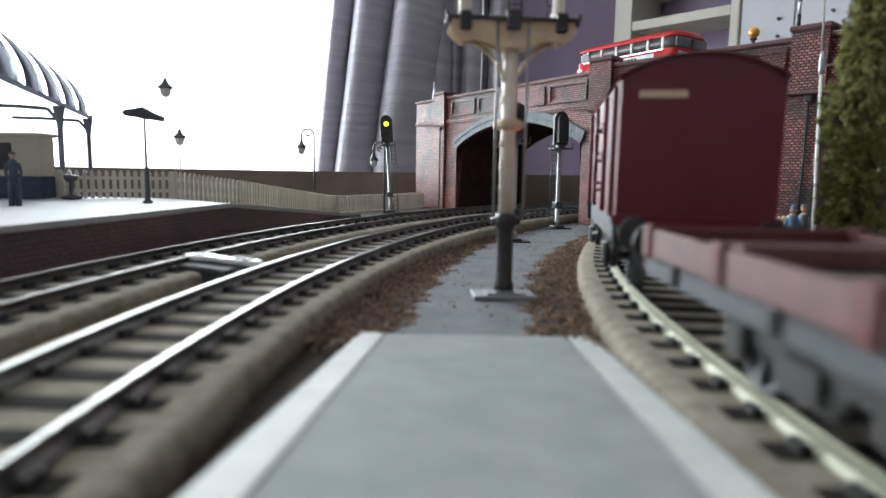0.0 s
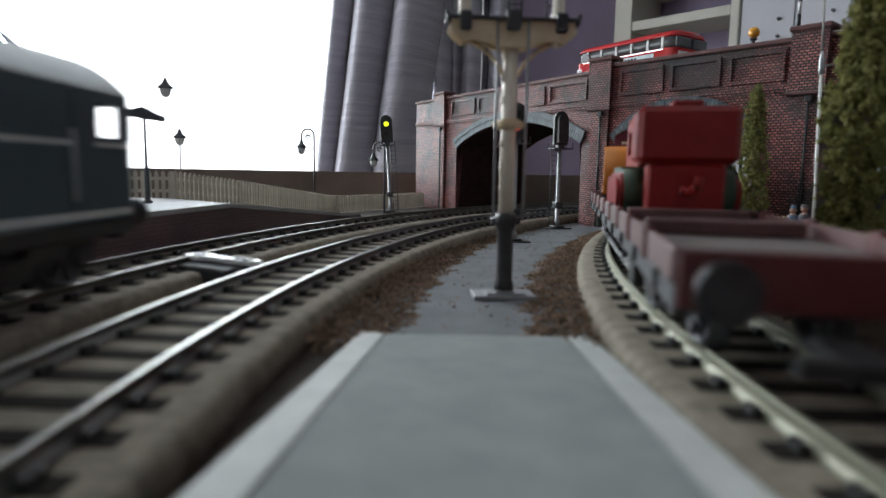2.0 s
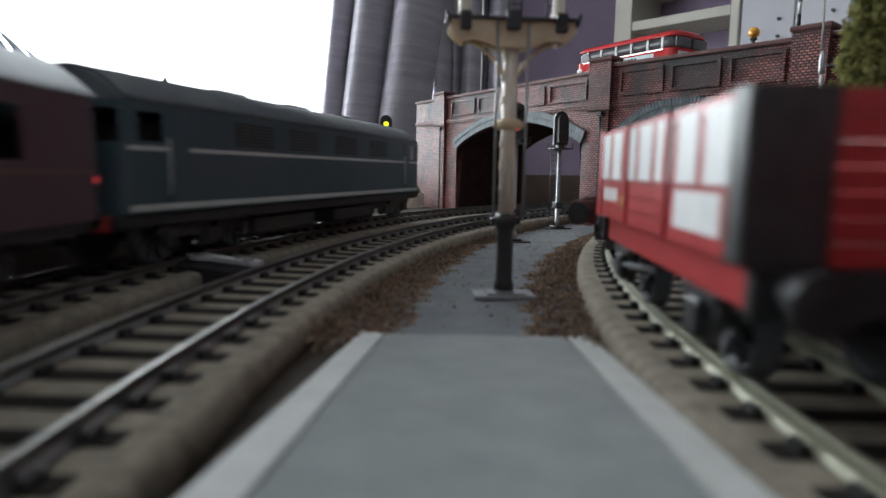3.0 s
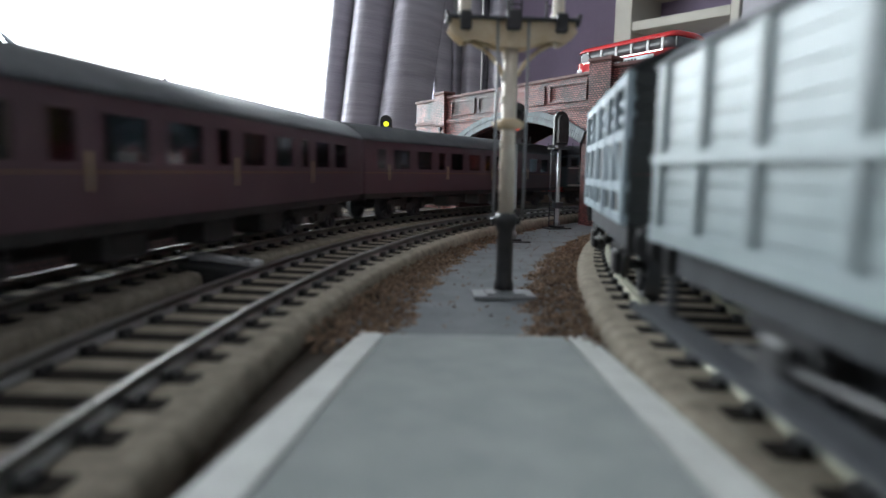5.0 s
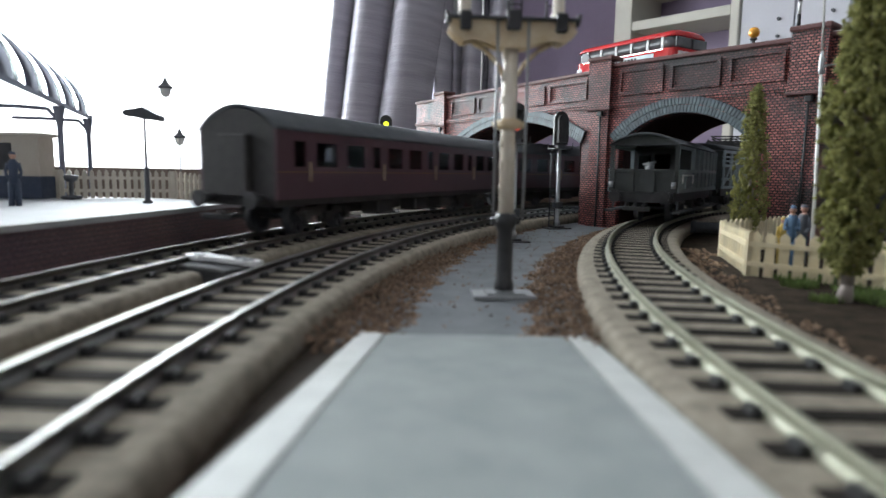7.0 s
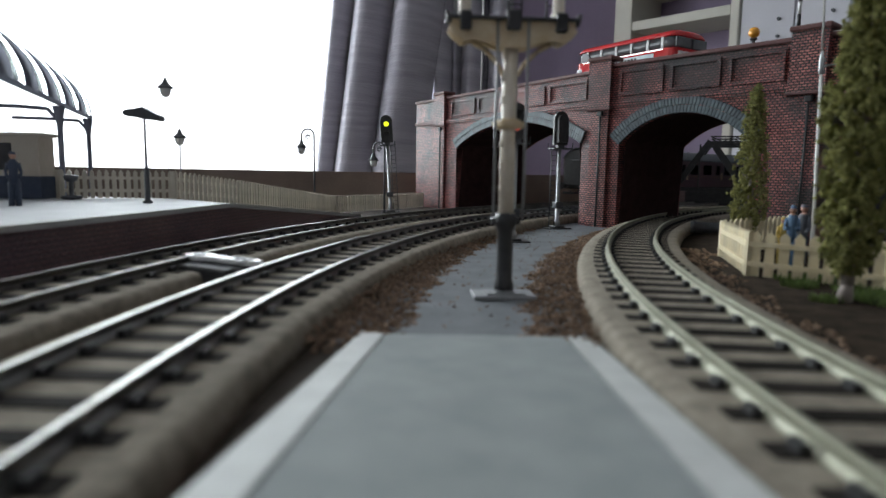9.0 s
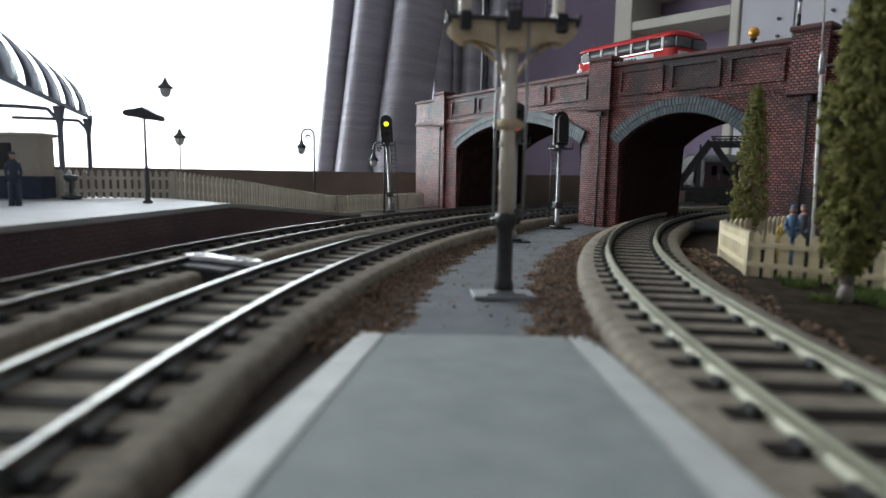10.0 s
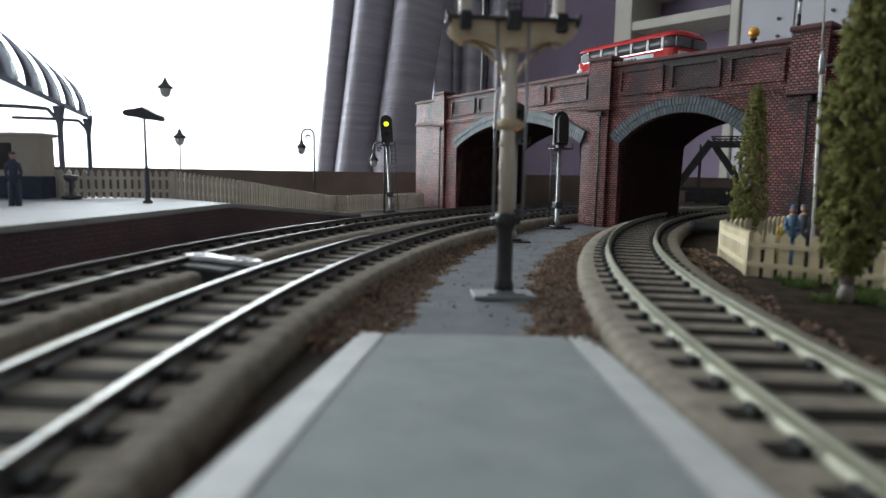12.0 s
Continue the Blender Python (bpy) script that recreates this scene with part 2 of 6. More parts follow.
    blue_coat=mat("blue_coat", (0.08, 0.16, 0.27), (0.12, 0.21, 0.33), 0.7, size=2, fine=0.4),
    grey_suit=mat("grey_suit", (0.09, 0.1, 0.12), (0.13, 0.14, 0.16), 0.7, size=2, fine=0.4),
    skin=mat("flesh_paint", (0.42, 0.22, 0.16), (0.5, 0.28, 0.2), 0.6, size=2, fine=0.4),
    yellow_shirt=mat("yellow_paint", (0.5, 0.33, 0.05), (0.55, 0.38, 0.08), 0.6, size=2, fine=0.4),
    lit_yellow=mat("lit_yellow_lens", (0.9, 0.8, 0.05), None, 0.3, bump=0, glow=(0.75, 0.9, 0.02, 1.6)),
    lit_red=mat("lit_red_lens", (0.8, 0.03, 0.02), None, 0.3, bump=0, glow=(1.0, 0.04, 0.02, 1.5)),
    tail_red=mat("tail_lamp_red", (0.6, 0.02, 0.02), None, 0.3, bump=0, glow=(1.0, 0.05, 0.05, 0.8)),
    lantern=mat("frosted_lantern", (0.55, 0.55, 0.56), (0.6, 0.6, 0.6), 0.3, size=2, bump=0.02),
    daylight=mat("bright_overcast", (0.9, 0.9, 0.9), None, 1.0, bump=0, glow=(0.95, 0.98, 1.0, 1.6)),
)

# ---- building blocks (all in millimetres) ----
MM = 0.001


def bmn():
    return bmesh.new()


def box(bm, x0, x1, y0, y1, z0, z1, m=None, bevel=0.0):
    vs = [bm.verts.new((x, y, z)) for x in (x0, x1) for y in (y0, y1) for z in (z0, z1)]
    fs = [bm.faces.new([vs[i] for i in f]) for f in ((0, 1, 3, 2), (4, 6, 7, 5), (0, 4, 5, 1), (2, 3, 7, 6), (0, 2, 6, 4), (1, 5, 7, 3))]
    if bevel:
        es = list({e for f in fs for e in f.edges})
        r = bmesh.ops.bevel(bm, geom=es, offset=bevel, segments=1, affect="EDGES", profile=0.5)
        vs = list({v for f in r["faces"] for v in f.verts} | {v for v in vs if v.is_valid})
    if m is not None:
        bmesh.ops.transform(bm, matrix=m, verts=vs)
    return vs


def T(x=0, y=0, z=0, rx=0, ry=0, rz=0):
    """A transform in millimetres for use inside a mesh."""
    return pose(x, y, z, rx, ry, rz)


def P(x, y, z=0, rz=0.0):
    """A pose in the world from millimetres."""
    return pose(x * MM, y * MM, z * MM, 0, 0, rz)


def tube(bm, p, q, r, r2=None, seg=10):
    """A rod from p to q."""
    p, q = Vector(p), Vector(q)
    d = (q - p).normalized()
    u = d.orthogonal().normalized()
    w = d.cross(u)
    r2 = r if r2 is None else r2
    a = [[bm.verts.new(c + (u * math.cos(t) + w * math.sin(t)) * k) for t in (2 * math.pi * i / seg for i in range(seg))] for c, k in ((p, r), (q, r2))]
    for i in range(seg):
        j = (i + 1) % seg
        bm.faces.new((a[0][i], a[0][j], a[1][j], a[1][i])).smooth = True
    bm.faces.new(a[0][::-1])
    bm.faces.new(a[1])


def pipe(bm, pts, r, seg=8):
    for a, b in zip(pts, pts[1:]):
        tube(bm, a, b, r, seg=seg)


def lathe(bm, profile, seg=16, at=(0, 0, 0)):
    """Turned shape from (radius, height) pairs."""
    rings = []
    for r, z in profile:
        rings.append([bm.verts.new((at[0] + max(r, 0.01) * math.cos(2 * math.pi * i / seg), at[1] + max(r, 0.01) * math.sin(2 * math.pi * i / seg), at[2] + z)) for i in range(seg)])
    for a, b in zip(rings, rings[1:]):
        for i in range(seg):
            bm.faces.new((a[i], a[(i + 1) % seg], b[(i + 1) % seg], b[i])).smooth = True
    bm.faces.new(rings[0][::-1])
    bm.faces.new(rings[-1])


def prism(bm, poly, a, b, axis="y", smooth=False):
    """Extrude an outline: axis y takes (x, z) points, axis x takes (y, z), axis z takes (x, y)."""
    def at(p, k):
        return {"y": (p[0], k, p[1]), "x": (k, p[0], p[1]), "z": (p[0], p[1], k)}[axis]
    v0, v1 = [bm.verts.new(at(p, a)) for p in poly], [bm.verts.new(at(p, b)) for p in poly]
    n = len(poly)
    for i in range(n):
        bm.faces.new((v0[i], v0[(i + 1) % n], v1[(i + 1) % n], v1[i])).smooth = smooth
    bm.faces.new(v0[::-1])
    bm.faces.new(v1)
    return v0 + v1


def mesh_of(name, bm, material):
    bmesh.ops.recalc_face_normals(bm, faces=bm.faces)
    for v in bm.verts:
        v.co *= MM
    me = bpy.data.meshes.new(name)
    bm.to_mesh(me)
    bm.free()
    me.materials.append(material)
    return me


def part(name, bm, material, parent=None, label="", at=None):
    ob = new(name, mesh_of(name, bm, material))
    if parent is not None:
        ob.parent = parent
    if at is not None:
        ob.matrix_basis = at
    return tagged(ob, label) if label else ob


def piece(name, me, parent, at):
    ob = new(name, me)
    ob.parent = parent
    ob.matrix_basis = at
    return ob


def thing(name, label, category, at=None, group="", kind=""):
    ob = new(name)
    ob.empty_display_size = 0.01
    if at is not None:
        ob.matrix_basis = at
    return tagged(ob, label, category, group, kind)


def clumps(centres, radii, seed, squash=0.75):
    """Many small uneven lumps as one mesh, from an icosahedron each."""
    rng = np.random.default_rng(seed)
    t = (1 + 5 ** 0.5) / 2
    ico = np.array([(-1, t, 0), (1, t, 0), (-1, -t, 0), (1, -t, 0), (0, -1, t), (0, 1, t), (0, -1, -t), (0, 1, -t), (t, 0, -1), (t, 0, 1), (-t, 0, -1), (-t, 0, 1)]) / 1.9
    tri = np.array([0, 11, 5, 0, 5, 1, 0, 1, 7, 0, 7, 10, 0, 10, 11, 1, 5, 9, 5, 11, 4, 11, 10, 2, 10, 7, 6, 7, 1, 8, 3, 9, 4, 3, 4, 2, 3, 2, 6, 3, 6, 8, 3, 8, 9, 4, 9, 5, 2, 4, 11, 6, 2, 10, 8, 6, 7, 9, 8, 1]).reshape(-1, 3)
    k = len(centres)
    v = ico[None] * rng.uniform(0.6, 1.35, (k, 12, 1)) * np.asarray(radii)[:, None, None]
    v[:, :, 2] *= squash
    v += np.asarray(centres)[:, None, :]
    f = (tri[None] + 12 * np.arange(k)[:, None, None]).reshape(-1, 3)
    return v.reshape(-1, 3) * MM, f


def raw_part(name, verts, faces, material, parent=None):
    me = bpy.data.meshes.new(name)
    me.from_pydata(verts.tolist(), [], faces.tolist())
    me.materials.append(material)
    ob = new(name, me)
    if parent is not None:
        ob.parent = parent
    return ob


# ---- plan: three tracks, straight behind the curve's start, then arcs ----
CURVE_Y = 55.0
PLAN = {"near_left": (535.0, 578.25), "far_left": (535.0, 620.25), "right": (613.0, 568.75)}


def on_track(track, s, off=0.0):
    """Place and heading (radians from +y to +x) at s along a track; off: to the right of travel."""
    xc, r = PLAN[track]
    if s < 0:
        return xc - r + off, CURVE_Y + s, 0.0
    a = s / r
    return xc - (r - off) * math.cos(a), CURVE_Y + (r - off) * math.sin(a), a


def sweep(bm, track, section, s0, s1, step=6.0, caps=True):
    """Carry a closed section of (offset, height) along a track."""
    n = max(2, int((s1 - s0) / step) + 1)
    rings = []
    for i in range(n):
        s = s0 + (s1 - s0) * i / (n - 1)
        ring = []
        for o, z in section:
            x, y, _ = on_track(track, s, o)
            ring.append(bm.verts.new((x, y, z)))
        rings.append(ring)
    k = len(section)
    for a, b in zip(rings, rings[1:]):
        for i in range(k):
            j = (i + 1) % k
            bm.faces.new((a[i], a[j], b[j], b[i])).smooth = True
    if caps:
        bm.faces.new(rings[0])
        bm.faces.new(rings[-1][::-1])

# ---- room ----
def room():
    bm = bmn()
    box(bm, -1300, 1500, -1500, 1250, -840, -800)
    tagged(part("floor", bm, M["carpet"]), "beige carpeted floor of the room", "floor", kind="structure")
    bm = bmn()
    box(bm, -1400, 1600, -1600, 1350, 1600, 1640)
    tagged(part("ceiling", bm, M["ceiling"]), "plain white ceiling", "ceiling", kind="structure")
    bm = bmn()
    box(bm, -80, 1500, 1250, 1350, -840, 1599)
    box(bm, -1300, -80, 1250, 1350, -840, -20)
    box(bm, -1300, -80, 1250, 1350, 900, 1599)
    tagged(part("wall_north", bm, M["wall"]), "lilac painted wall with a wide window opening", "wall", kind="structure")
    for name, b in (("wall_south", (-1300, 1500, -1600, -1500)), ("wall_east", (1500, 1600, -1600, 1350))):
        bm = bmn()
        box(bm, b[0], b[1], b[2], b[3], -840, 1599)
        tagged(part(name, bm, M["room_wall"]), "pale plain room wall", "wall", kind="structure")
    bm = bmn()
    box(bm, -1400, -1300, -1600, 170, -840, 1599)
    box(bm, -1400, -1300, 1230, 1350, -840, 1599)
    box(bm, -1400, -1300, 170, 1230, -840, -20)
    box(bm, -1400, -1300, 170, 1230, 900, 1599)
    tagged(part("wall_west", bm, M["room_wall"]), "pale room wall with a side window opening", "wall", kind="structure")
    w = thing("window_2", "white-framed side window, bright overcast daylight outside", "window", kind="structure")
    bm = bmn()
    for y0, y1 in ((171, 205), (1195, 1229)):
        box(bm, -1350, -1310, y0, y1, -19, 899)
    for z0, z1 in ((-19, 20), (860, 899)):
        box(bm, -1350, -1310, 205, 1195, z0, z1)
    part("window_frame", bm, M["white"], w)
    bm = bmn()
    box(bm, -1299, -1265, 171, 1229, -19.5, -8)
    part("window_sill", bm, M["white"], w)
    w = thing("window_1", "wide white-framed window, bright overcast daylight outside", "window", kind="structure")
    bm = bmn()
    for x0, x1 in ((-1299, -1250), (-130, -81)):
        box(bm, x0, x1, 1300, 1340, -19, 899)
    for z0, z1 in ((-19, 20), (860, 899)):
        box(bm, -1250, -130, 1300, 1340, z0, z1)
    part("window_frame", bm, M["white"], w)
    bm = bmn()
    box(bm, -1299, -81, 1215, 1299, -19.5, -8)
    part("window_sill", bm, M["white"], w)
    bm = bmn()
    box(bm, -3000, 1200, 1900, 1910, -1200, 2800)
    box(bm, -3010, -3000, -1500, 1910, -1200, 2800)
    tagged(part("backdrop", bm, M["daylight"]), "bright white overcast sky beyond the windows", "sky", kind="structure")


def curtain(folds, y, seed, label):
    """A hanging curtain of deep overlapping tubular folds, each (x from, x to, set back, lean); fine gathers run across them."""
    bm = bmn()
    rng = random.Random(seed)
    nz = 210
    m = 14
    ph = [(rng.uniform(0, 6), rng.uniform(0, 6), rng.uniform(0.8, 1.2)) for _ in folds]
    grid = []
    for k in range(nz + 1):
        z = -160 + 1500 * k / nz
        row = []
        for j, (x0, x1, back, lean) in enumerate(folds):
            w = (x1 - x0) / 2
            p, q, g = ph[j]
            for i in range(m + 1):
                a = math.pi * i / m
                x = (x0 + x1) / 2 - w * math.cos(a) * (1 + 0.03 * math.sin(z / 130.0 + p))
                x += lean * z
                crease = 0.55 * math.sin(z * g / 2.3 + 4 * math.sin(z / 37.0 + q) + 1.5 * math.cos(a)) + 0.5 * math.sin(z / 5.1 + 2.5 * math.sin(z / 23.0 + p + i * 0.25))
                u = (1 - math.cos(a)) / 2
                prof = math.sin(math.pi / 2 * min(1.0, u / 0.3)) if u < 0.3 else math.cos(math.pi / 2 * (u - 0.3) / 0.7) ** 0.8
                yy = y + back - (1.25 * w + 10) * prof - crease * math.sin(a)
                row.append(bm.verts.new((x + 0.4 * crease * math.cos(a), yy, z)))
        grid.append(row)
    for k in range(nz):
        for i in range(len(grid[0]) - 1):
            bm.faces.new((grid[k][i], grid[k][i + 1], grid[k + 1][i + 1], grid[k + 1][i])).smooth = True
    ob = part("curtain", bm, M["curtain"])
    so = ob.modifiers.new("thick", "SOLIDIFY")
    so.thickness = 0.0012
    return tagged(ob, label, "curtain", "curtains")


def curtain_cord():
    c = thing("pull_cord", "thin white pull cord hanging before the shaded curtain", "pull cord", P(64, 1138, 0))
    bm = bmn()
    tube(bm, (0, 0, -120), (1, 0, 1330), 1.6, seg=8)
    part("cord", bm, M["white"], c)
    bm = bmn()
    lathe(bm, [(1.5, -134), (4.0, -131), (3.2, -124), (1.4, -120)], 12)
    part("weight", bm, M["white"], c)


def shelf_unit():
    """Cream open shelving, set aslant; x runs along it towards the viewer, y into it."""
    s = thing("shelf_unit", "cream painted open shelving unit against the lilac wall", "shelf", P(305, 1156, -800, -47))
    W, D = 222, 112
    for x0, x1 in ((0, 34), (W - 14, W)):
        bm = bmn()
        box(bm, x0, x1, 0, D, 0.5, 1650, bevel=1.5)
        part("side_panel", bm, M["shelf"], s)
    for z in (300, 620, 960, 1085, 1152, 1330):
        bm = bmn()
        box(bm, 34.3, W - 14.3, 2, D - 9, z, z + 16, bevel=1.2)
        part("shelf", bm, M["shelf"], s)
    bm = bmn()
    box(bm, 34.3, W - 14.3, D - 8, D - 1, 20, 1640)
    part("back_panel", bm, M["wall"], s)


def tall_cabinet():
    s = thing("cabinet", "tall pale grey panelled cabinet beside the shelving", "cabinet", P(458.5, 990.5, -800, -47))
    bm = bmn()
    box(bm, 0, 150, 3, 110, 0.5, 1650, bevel=2)
    part("body", bm, M["grey_door"], s)
    for x0, x1 in ((2, 77), (79, 148)):
        bm = bmn()
        box(bm, x0, x1, -3, 2.6, 20, 1630, bevel=1)
        d = part("door", bm, M["grey_door"], s)
        for z in (1065, 1040):
            bm = bmn()
            tube(bm, (x1 - 20, -3, z), (x1 - 20, -8, z), 2.4)
            part("knob", bm, M["dark_grey"], d)
    b = thing("wall_panel", "pale blue panel standing beside the cabinet", "panel", P(570, 872, -800, -47))
    bm = bmn()
    box(bm, 0, 130, 0, 20, 0.5, 1640, bevel=2)
    part("board", bm, M["blue_panel"], b)


def baseboard():
    g = thing("ground", "grey painted model railway baseboard on timber legs", "baseboard", kind="structure")
    bm = bmn()
    box(bm, -640, 1300, -1340, 780, -18, 0)
    part("board", bm, M["board"], g)
    for x in (-600, 300, 1240):
        for y in (-1300, -300, 740):
            bm = bmn()
            box(bm, x, x + 44, y - 44, y, -800, -18.2)
            part("leg", bm, M["timber"], g)
    # edging board round the back of the layout
    bm = bmn()
    pts = [(-640, 566), (60, 590), (200, 640), (560, 770), (1300, 776)]
    for (xa, ya), (xb, yb) in zip(pts, pts[1:]):
        L = math.hypot(xb - xa, yb - ya)
        box(bm, 0, L + 1.0, 0, 4, 0.05, 29.4, T(xa, ya, 0, 0, 0, math.degrees(math.atan2(yb - ya, xb - xa))))
    tagged(part("edging_board", bm, M["backboard"]), "brown hardboard edging along the back of the layout", "board", kind="structure")


# ---- tracks ----
UNDERLAY = [(-17.8, 0.05), (-17.6, 3.2), (-17.1, 4.6), (-16.2, 5.25), (-14.0, 5.4), (14.0, 5.4), (16.2, 5.25), (17.1, 4.6), (17.6, 3.2), (17.8, 0.05)]


def rail_section(c):
    return [(c - 1.0, 5.62), (c - 0.9, 5.9), (c - 0.26, 6.15), (c - 0.26, 7.15), (c - 0.5, 7.35), (c - 0.5, 7.85), (c - 0.36, 8.0),
            (c + 0.36, 8.0), (c + 0.5, 7.85), (c + 0.5, 7.35), (c + 0.26, 7.15), (c + 0.26, 6.15), (c + 0.9, 5.9), (c + 1.0, 5.62)]


def sleeper_mesh(bm, m):
    box(bm, -12.8, 12.8, -1.75, 1.75, 4.3, 5.62, m)


def chair_mesh(bm, m):
    for c in (-8.25, 8.25):
        for d in (-1.55, 1.55):
            box(bm, c + d - 0.62, c + d + 0.62, -1.15, 1.15, 5.6, 6.6, m)


def track(key, label, rail_mat, s0, s1):
    t = thing("track", label, "railway track", group="tracks", kind="structure")
    bm = bmn()
    sweep(bm, key, UNDERLAY, s0, s1)
    part("underlay", bm, M["foam"], t, "tan foam ballast underlay with rounded edges")
    for c in (-8.25, 8.25):
        bm = bmn()
        sweep(bm, key, rail_section(c), s0, s1, 4.0)
        part("rail", bm, rail_mat, t)
    bm = bmn()
    sleeper_mesh(bm, None)
    sm = mesh_of("sleeper", bm, M["sleeper"])
    bm = bmn()
    chair_mesh(bm, None)
    cm = mesh_of("rail_chair", bm, M["chair"])
    rest = bmn()
    k0 = int((s0 + 6) / 8.85)
    n = int((s1 - s0) / 8.85) - 1
    for i in range(n):
        s = 0.8 + 8.85 * (k0 + i)
        x, y, a = on_track(key, s)
        if -70 < s < 420:
            m = P(x, y, 0, -math.degrees(a))
            piece("sleeper", sm, t, m)
            piece("rail_chair", cm, t, m)
        else:
            m = T(x, y, 0, 0, 0, -math.degrees(a))
            sleeper_mesh(rest, m)
    ob = part("distant_sleepers", rest, M["sleeper"], t)
    tagged(ob, kind="stuff")


def grey_strip():
    """Grey painted strip between the tracks, its edges wandering under the ballast."""
    bm = bmn()
    rows = []
    y = 108.0
    while y < 412:
        d = y - CURVE_Y
        a = 535 - math.sqrt(578.25 ** 2 - d * d) + 21 + 0.8 * math.sin(y * 0.37)
        b = edge_right(min(y, 400)) - 1.5 if y < 395 else edge_right(395) + (y - 395) * 0.6
        rows.append([bm.verts.new(q) for q in ((a, y, 0.02), (b, y, 0.02), (b, y, 0.4), (a, y, 0.4))])
        y += 4
    for p, q in zip(rows, rows[1:]):
        for i in range(4):
            bm.faces.new((p[i], p[(i + 1) % 4], q[(i + 1) % 4], q[i]))
    bm.faces.new(rows[0])
    bm.faces.new(rows[-1][::-1])
    tagged(part("painted_strip", bm, M["path"]), "grey painted strip between the tracks", "pavement", kind="structure")


def gravel_bank(name, inside, seed, count, label):
    """Loose brown stones where inside(x, y) holds, over a low bed of the same."""
    rng = np.random.default_rng(seed)
    pts = []
    while len(pts) < count:
        x, y = rng.uniform(-30, 110), rng.uniform(100, 400)
        h = inside(x, y)
        if h > 0:
            pts.append((x, y, 0.25 + h * rng.uniform(0.2, 1.0)))
    v, f = clumps(pts, rng.uniform(0.22, 0.55, count), seed)
    ob = raw_part(name, v, f, M["gravel"])
    tagged(ob, label, "gravel", kind="stuff")


def loose_stones():
    """A few stray stones on the painted strip."""
    rng = np.random.default_rng(31)
    pts = []
    while len(pts) < 260:
        y = rng.uniform(118, 330)
        d = y - CURVE_Y
        a = 535 - math.sqrt(578.25 ** 2 - d * d) + 24
        b = edge_right(y) - 6
        if b > a:
            pts.append((a + (b - a) * rng.uniform(0, 1), y, 0.5))
    v, f = clumps(pts, rng.uniform(0.12, 0.42, len(pts)), 32)
    tagged(raw_part("stray_stones", v, f, M["gravel"]), "stray brown stones on the grey strip", "gravel", kind="stuff")


def edge_left(y):
    x, _, _ = on_track("near_left", max(y - CURVE_Y, 0) * 1.03, 0)
    return x + 17.5 / math.cos(max(y - CURVE_Y, 0) / 578)


def edge_right(y):
    d = max(y - CURVE_Y, 0)
    x = 613 - math.sqrt(568.75 ** 2 - d ** 2)
    return x - 17.5 / math.cos(math.asin(d / 568.75))


def left_bank(x, y):
    d = y - CURVE_Y
    e = 535 - math.sqrt(578.25 ** 2 - d * d) + 17.5
    w = max(16.0 - (y - 118) * 0.055, 2.0) + 1.2 * math.sin(y * 0.31) + 0.9 * math.sin(y * 0.83 + 1)
    u = (x - e) / w
    return 3.2 * (1 - u) if -0.1 < u < 1 else 0


def right_bank(x, y):
    e = edge_right(y)
    w = max(15.0 - abs(y - 190) * 0.02, 6.0) + 1.2 * math.sin(y * 0.27 + 2) + 0.9 * math.sin(y * 0.9)
    u = (e - x) / w
    return 3.2 * (1 - u) if -0.1 < u < 1 and y < 385 else 0


def garden():
    rng = np.random.default_rng(5)
    bm = bmn()
    sweep(bm, "right", [(17.9, 0.03), (17.9, 0.6), (60, 1.4), (130, 1.2), (130, 0.03)], -40, 350)
    tagged(part("garden_soil", bm, M["dirt"]), "dark soil bed with scattered grass beside the track", "soil", kind="structure")
    pts = []
    for _ in range(800):
        s, o = rng.uniform(20, 215), 20.5 + 9 * rng.uniform(0, 1) ** 1.6
        x, y, _a = on_track("right", s, o + 2 * math.sin(s * 0.2))
        pts.append((x, y, 0.8))
    v, f = clumps(pts, rng.uniform(0.3, 0.9, len(pts)), 7)
    tagged(raw_part("track_side_ballast", v, f, M["gravel"]), "loose brown ballast beside the track", "gravel", kind="stuff")
    # tufts of static grass in patches
    bm = bmn()
    for cx, cy, r, n in ((108, 180, 8, 420), (114, 148, 11, 900), (101, 170, 5, 200), (128, 160, 10, 500), (112, 163, 6, 250), (96, 150, 4, 120)):
        for _ in range(n):
            a, d = rng.uniform(0, 6.28), r * math.sqrt(rng.uniform(0, 1))
            x, y = cx + d * math.cos(a), cy + d * math.sin(a)
            h, b = rng.uniform(1.0, 2.4), rng.uniform(0, 6.28)
            t = Vector((math.cos(b), math.sin(b), 0)) * 0.28
            lean = Vector((rng.uniform(-1, 1), rng.uniform(-1, 1), 0)) * 0.7
            c = Vector((x, y, 1.0))
            bm.faces.new([bm.verts.new(c - t), bm.verts.new(c + t), bm.verts.new(c + lean + Vector((0, 0, h)))])
    tagged(part("grass", bm, M["grass"]), "patchy green model grass on the soil", "grass", kind="stuff")


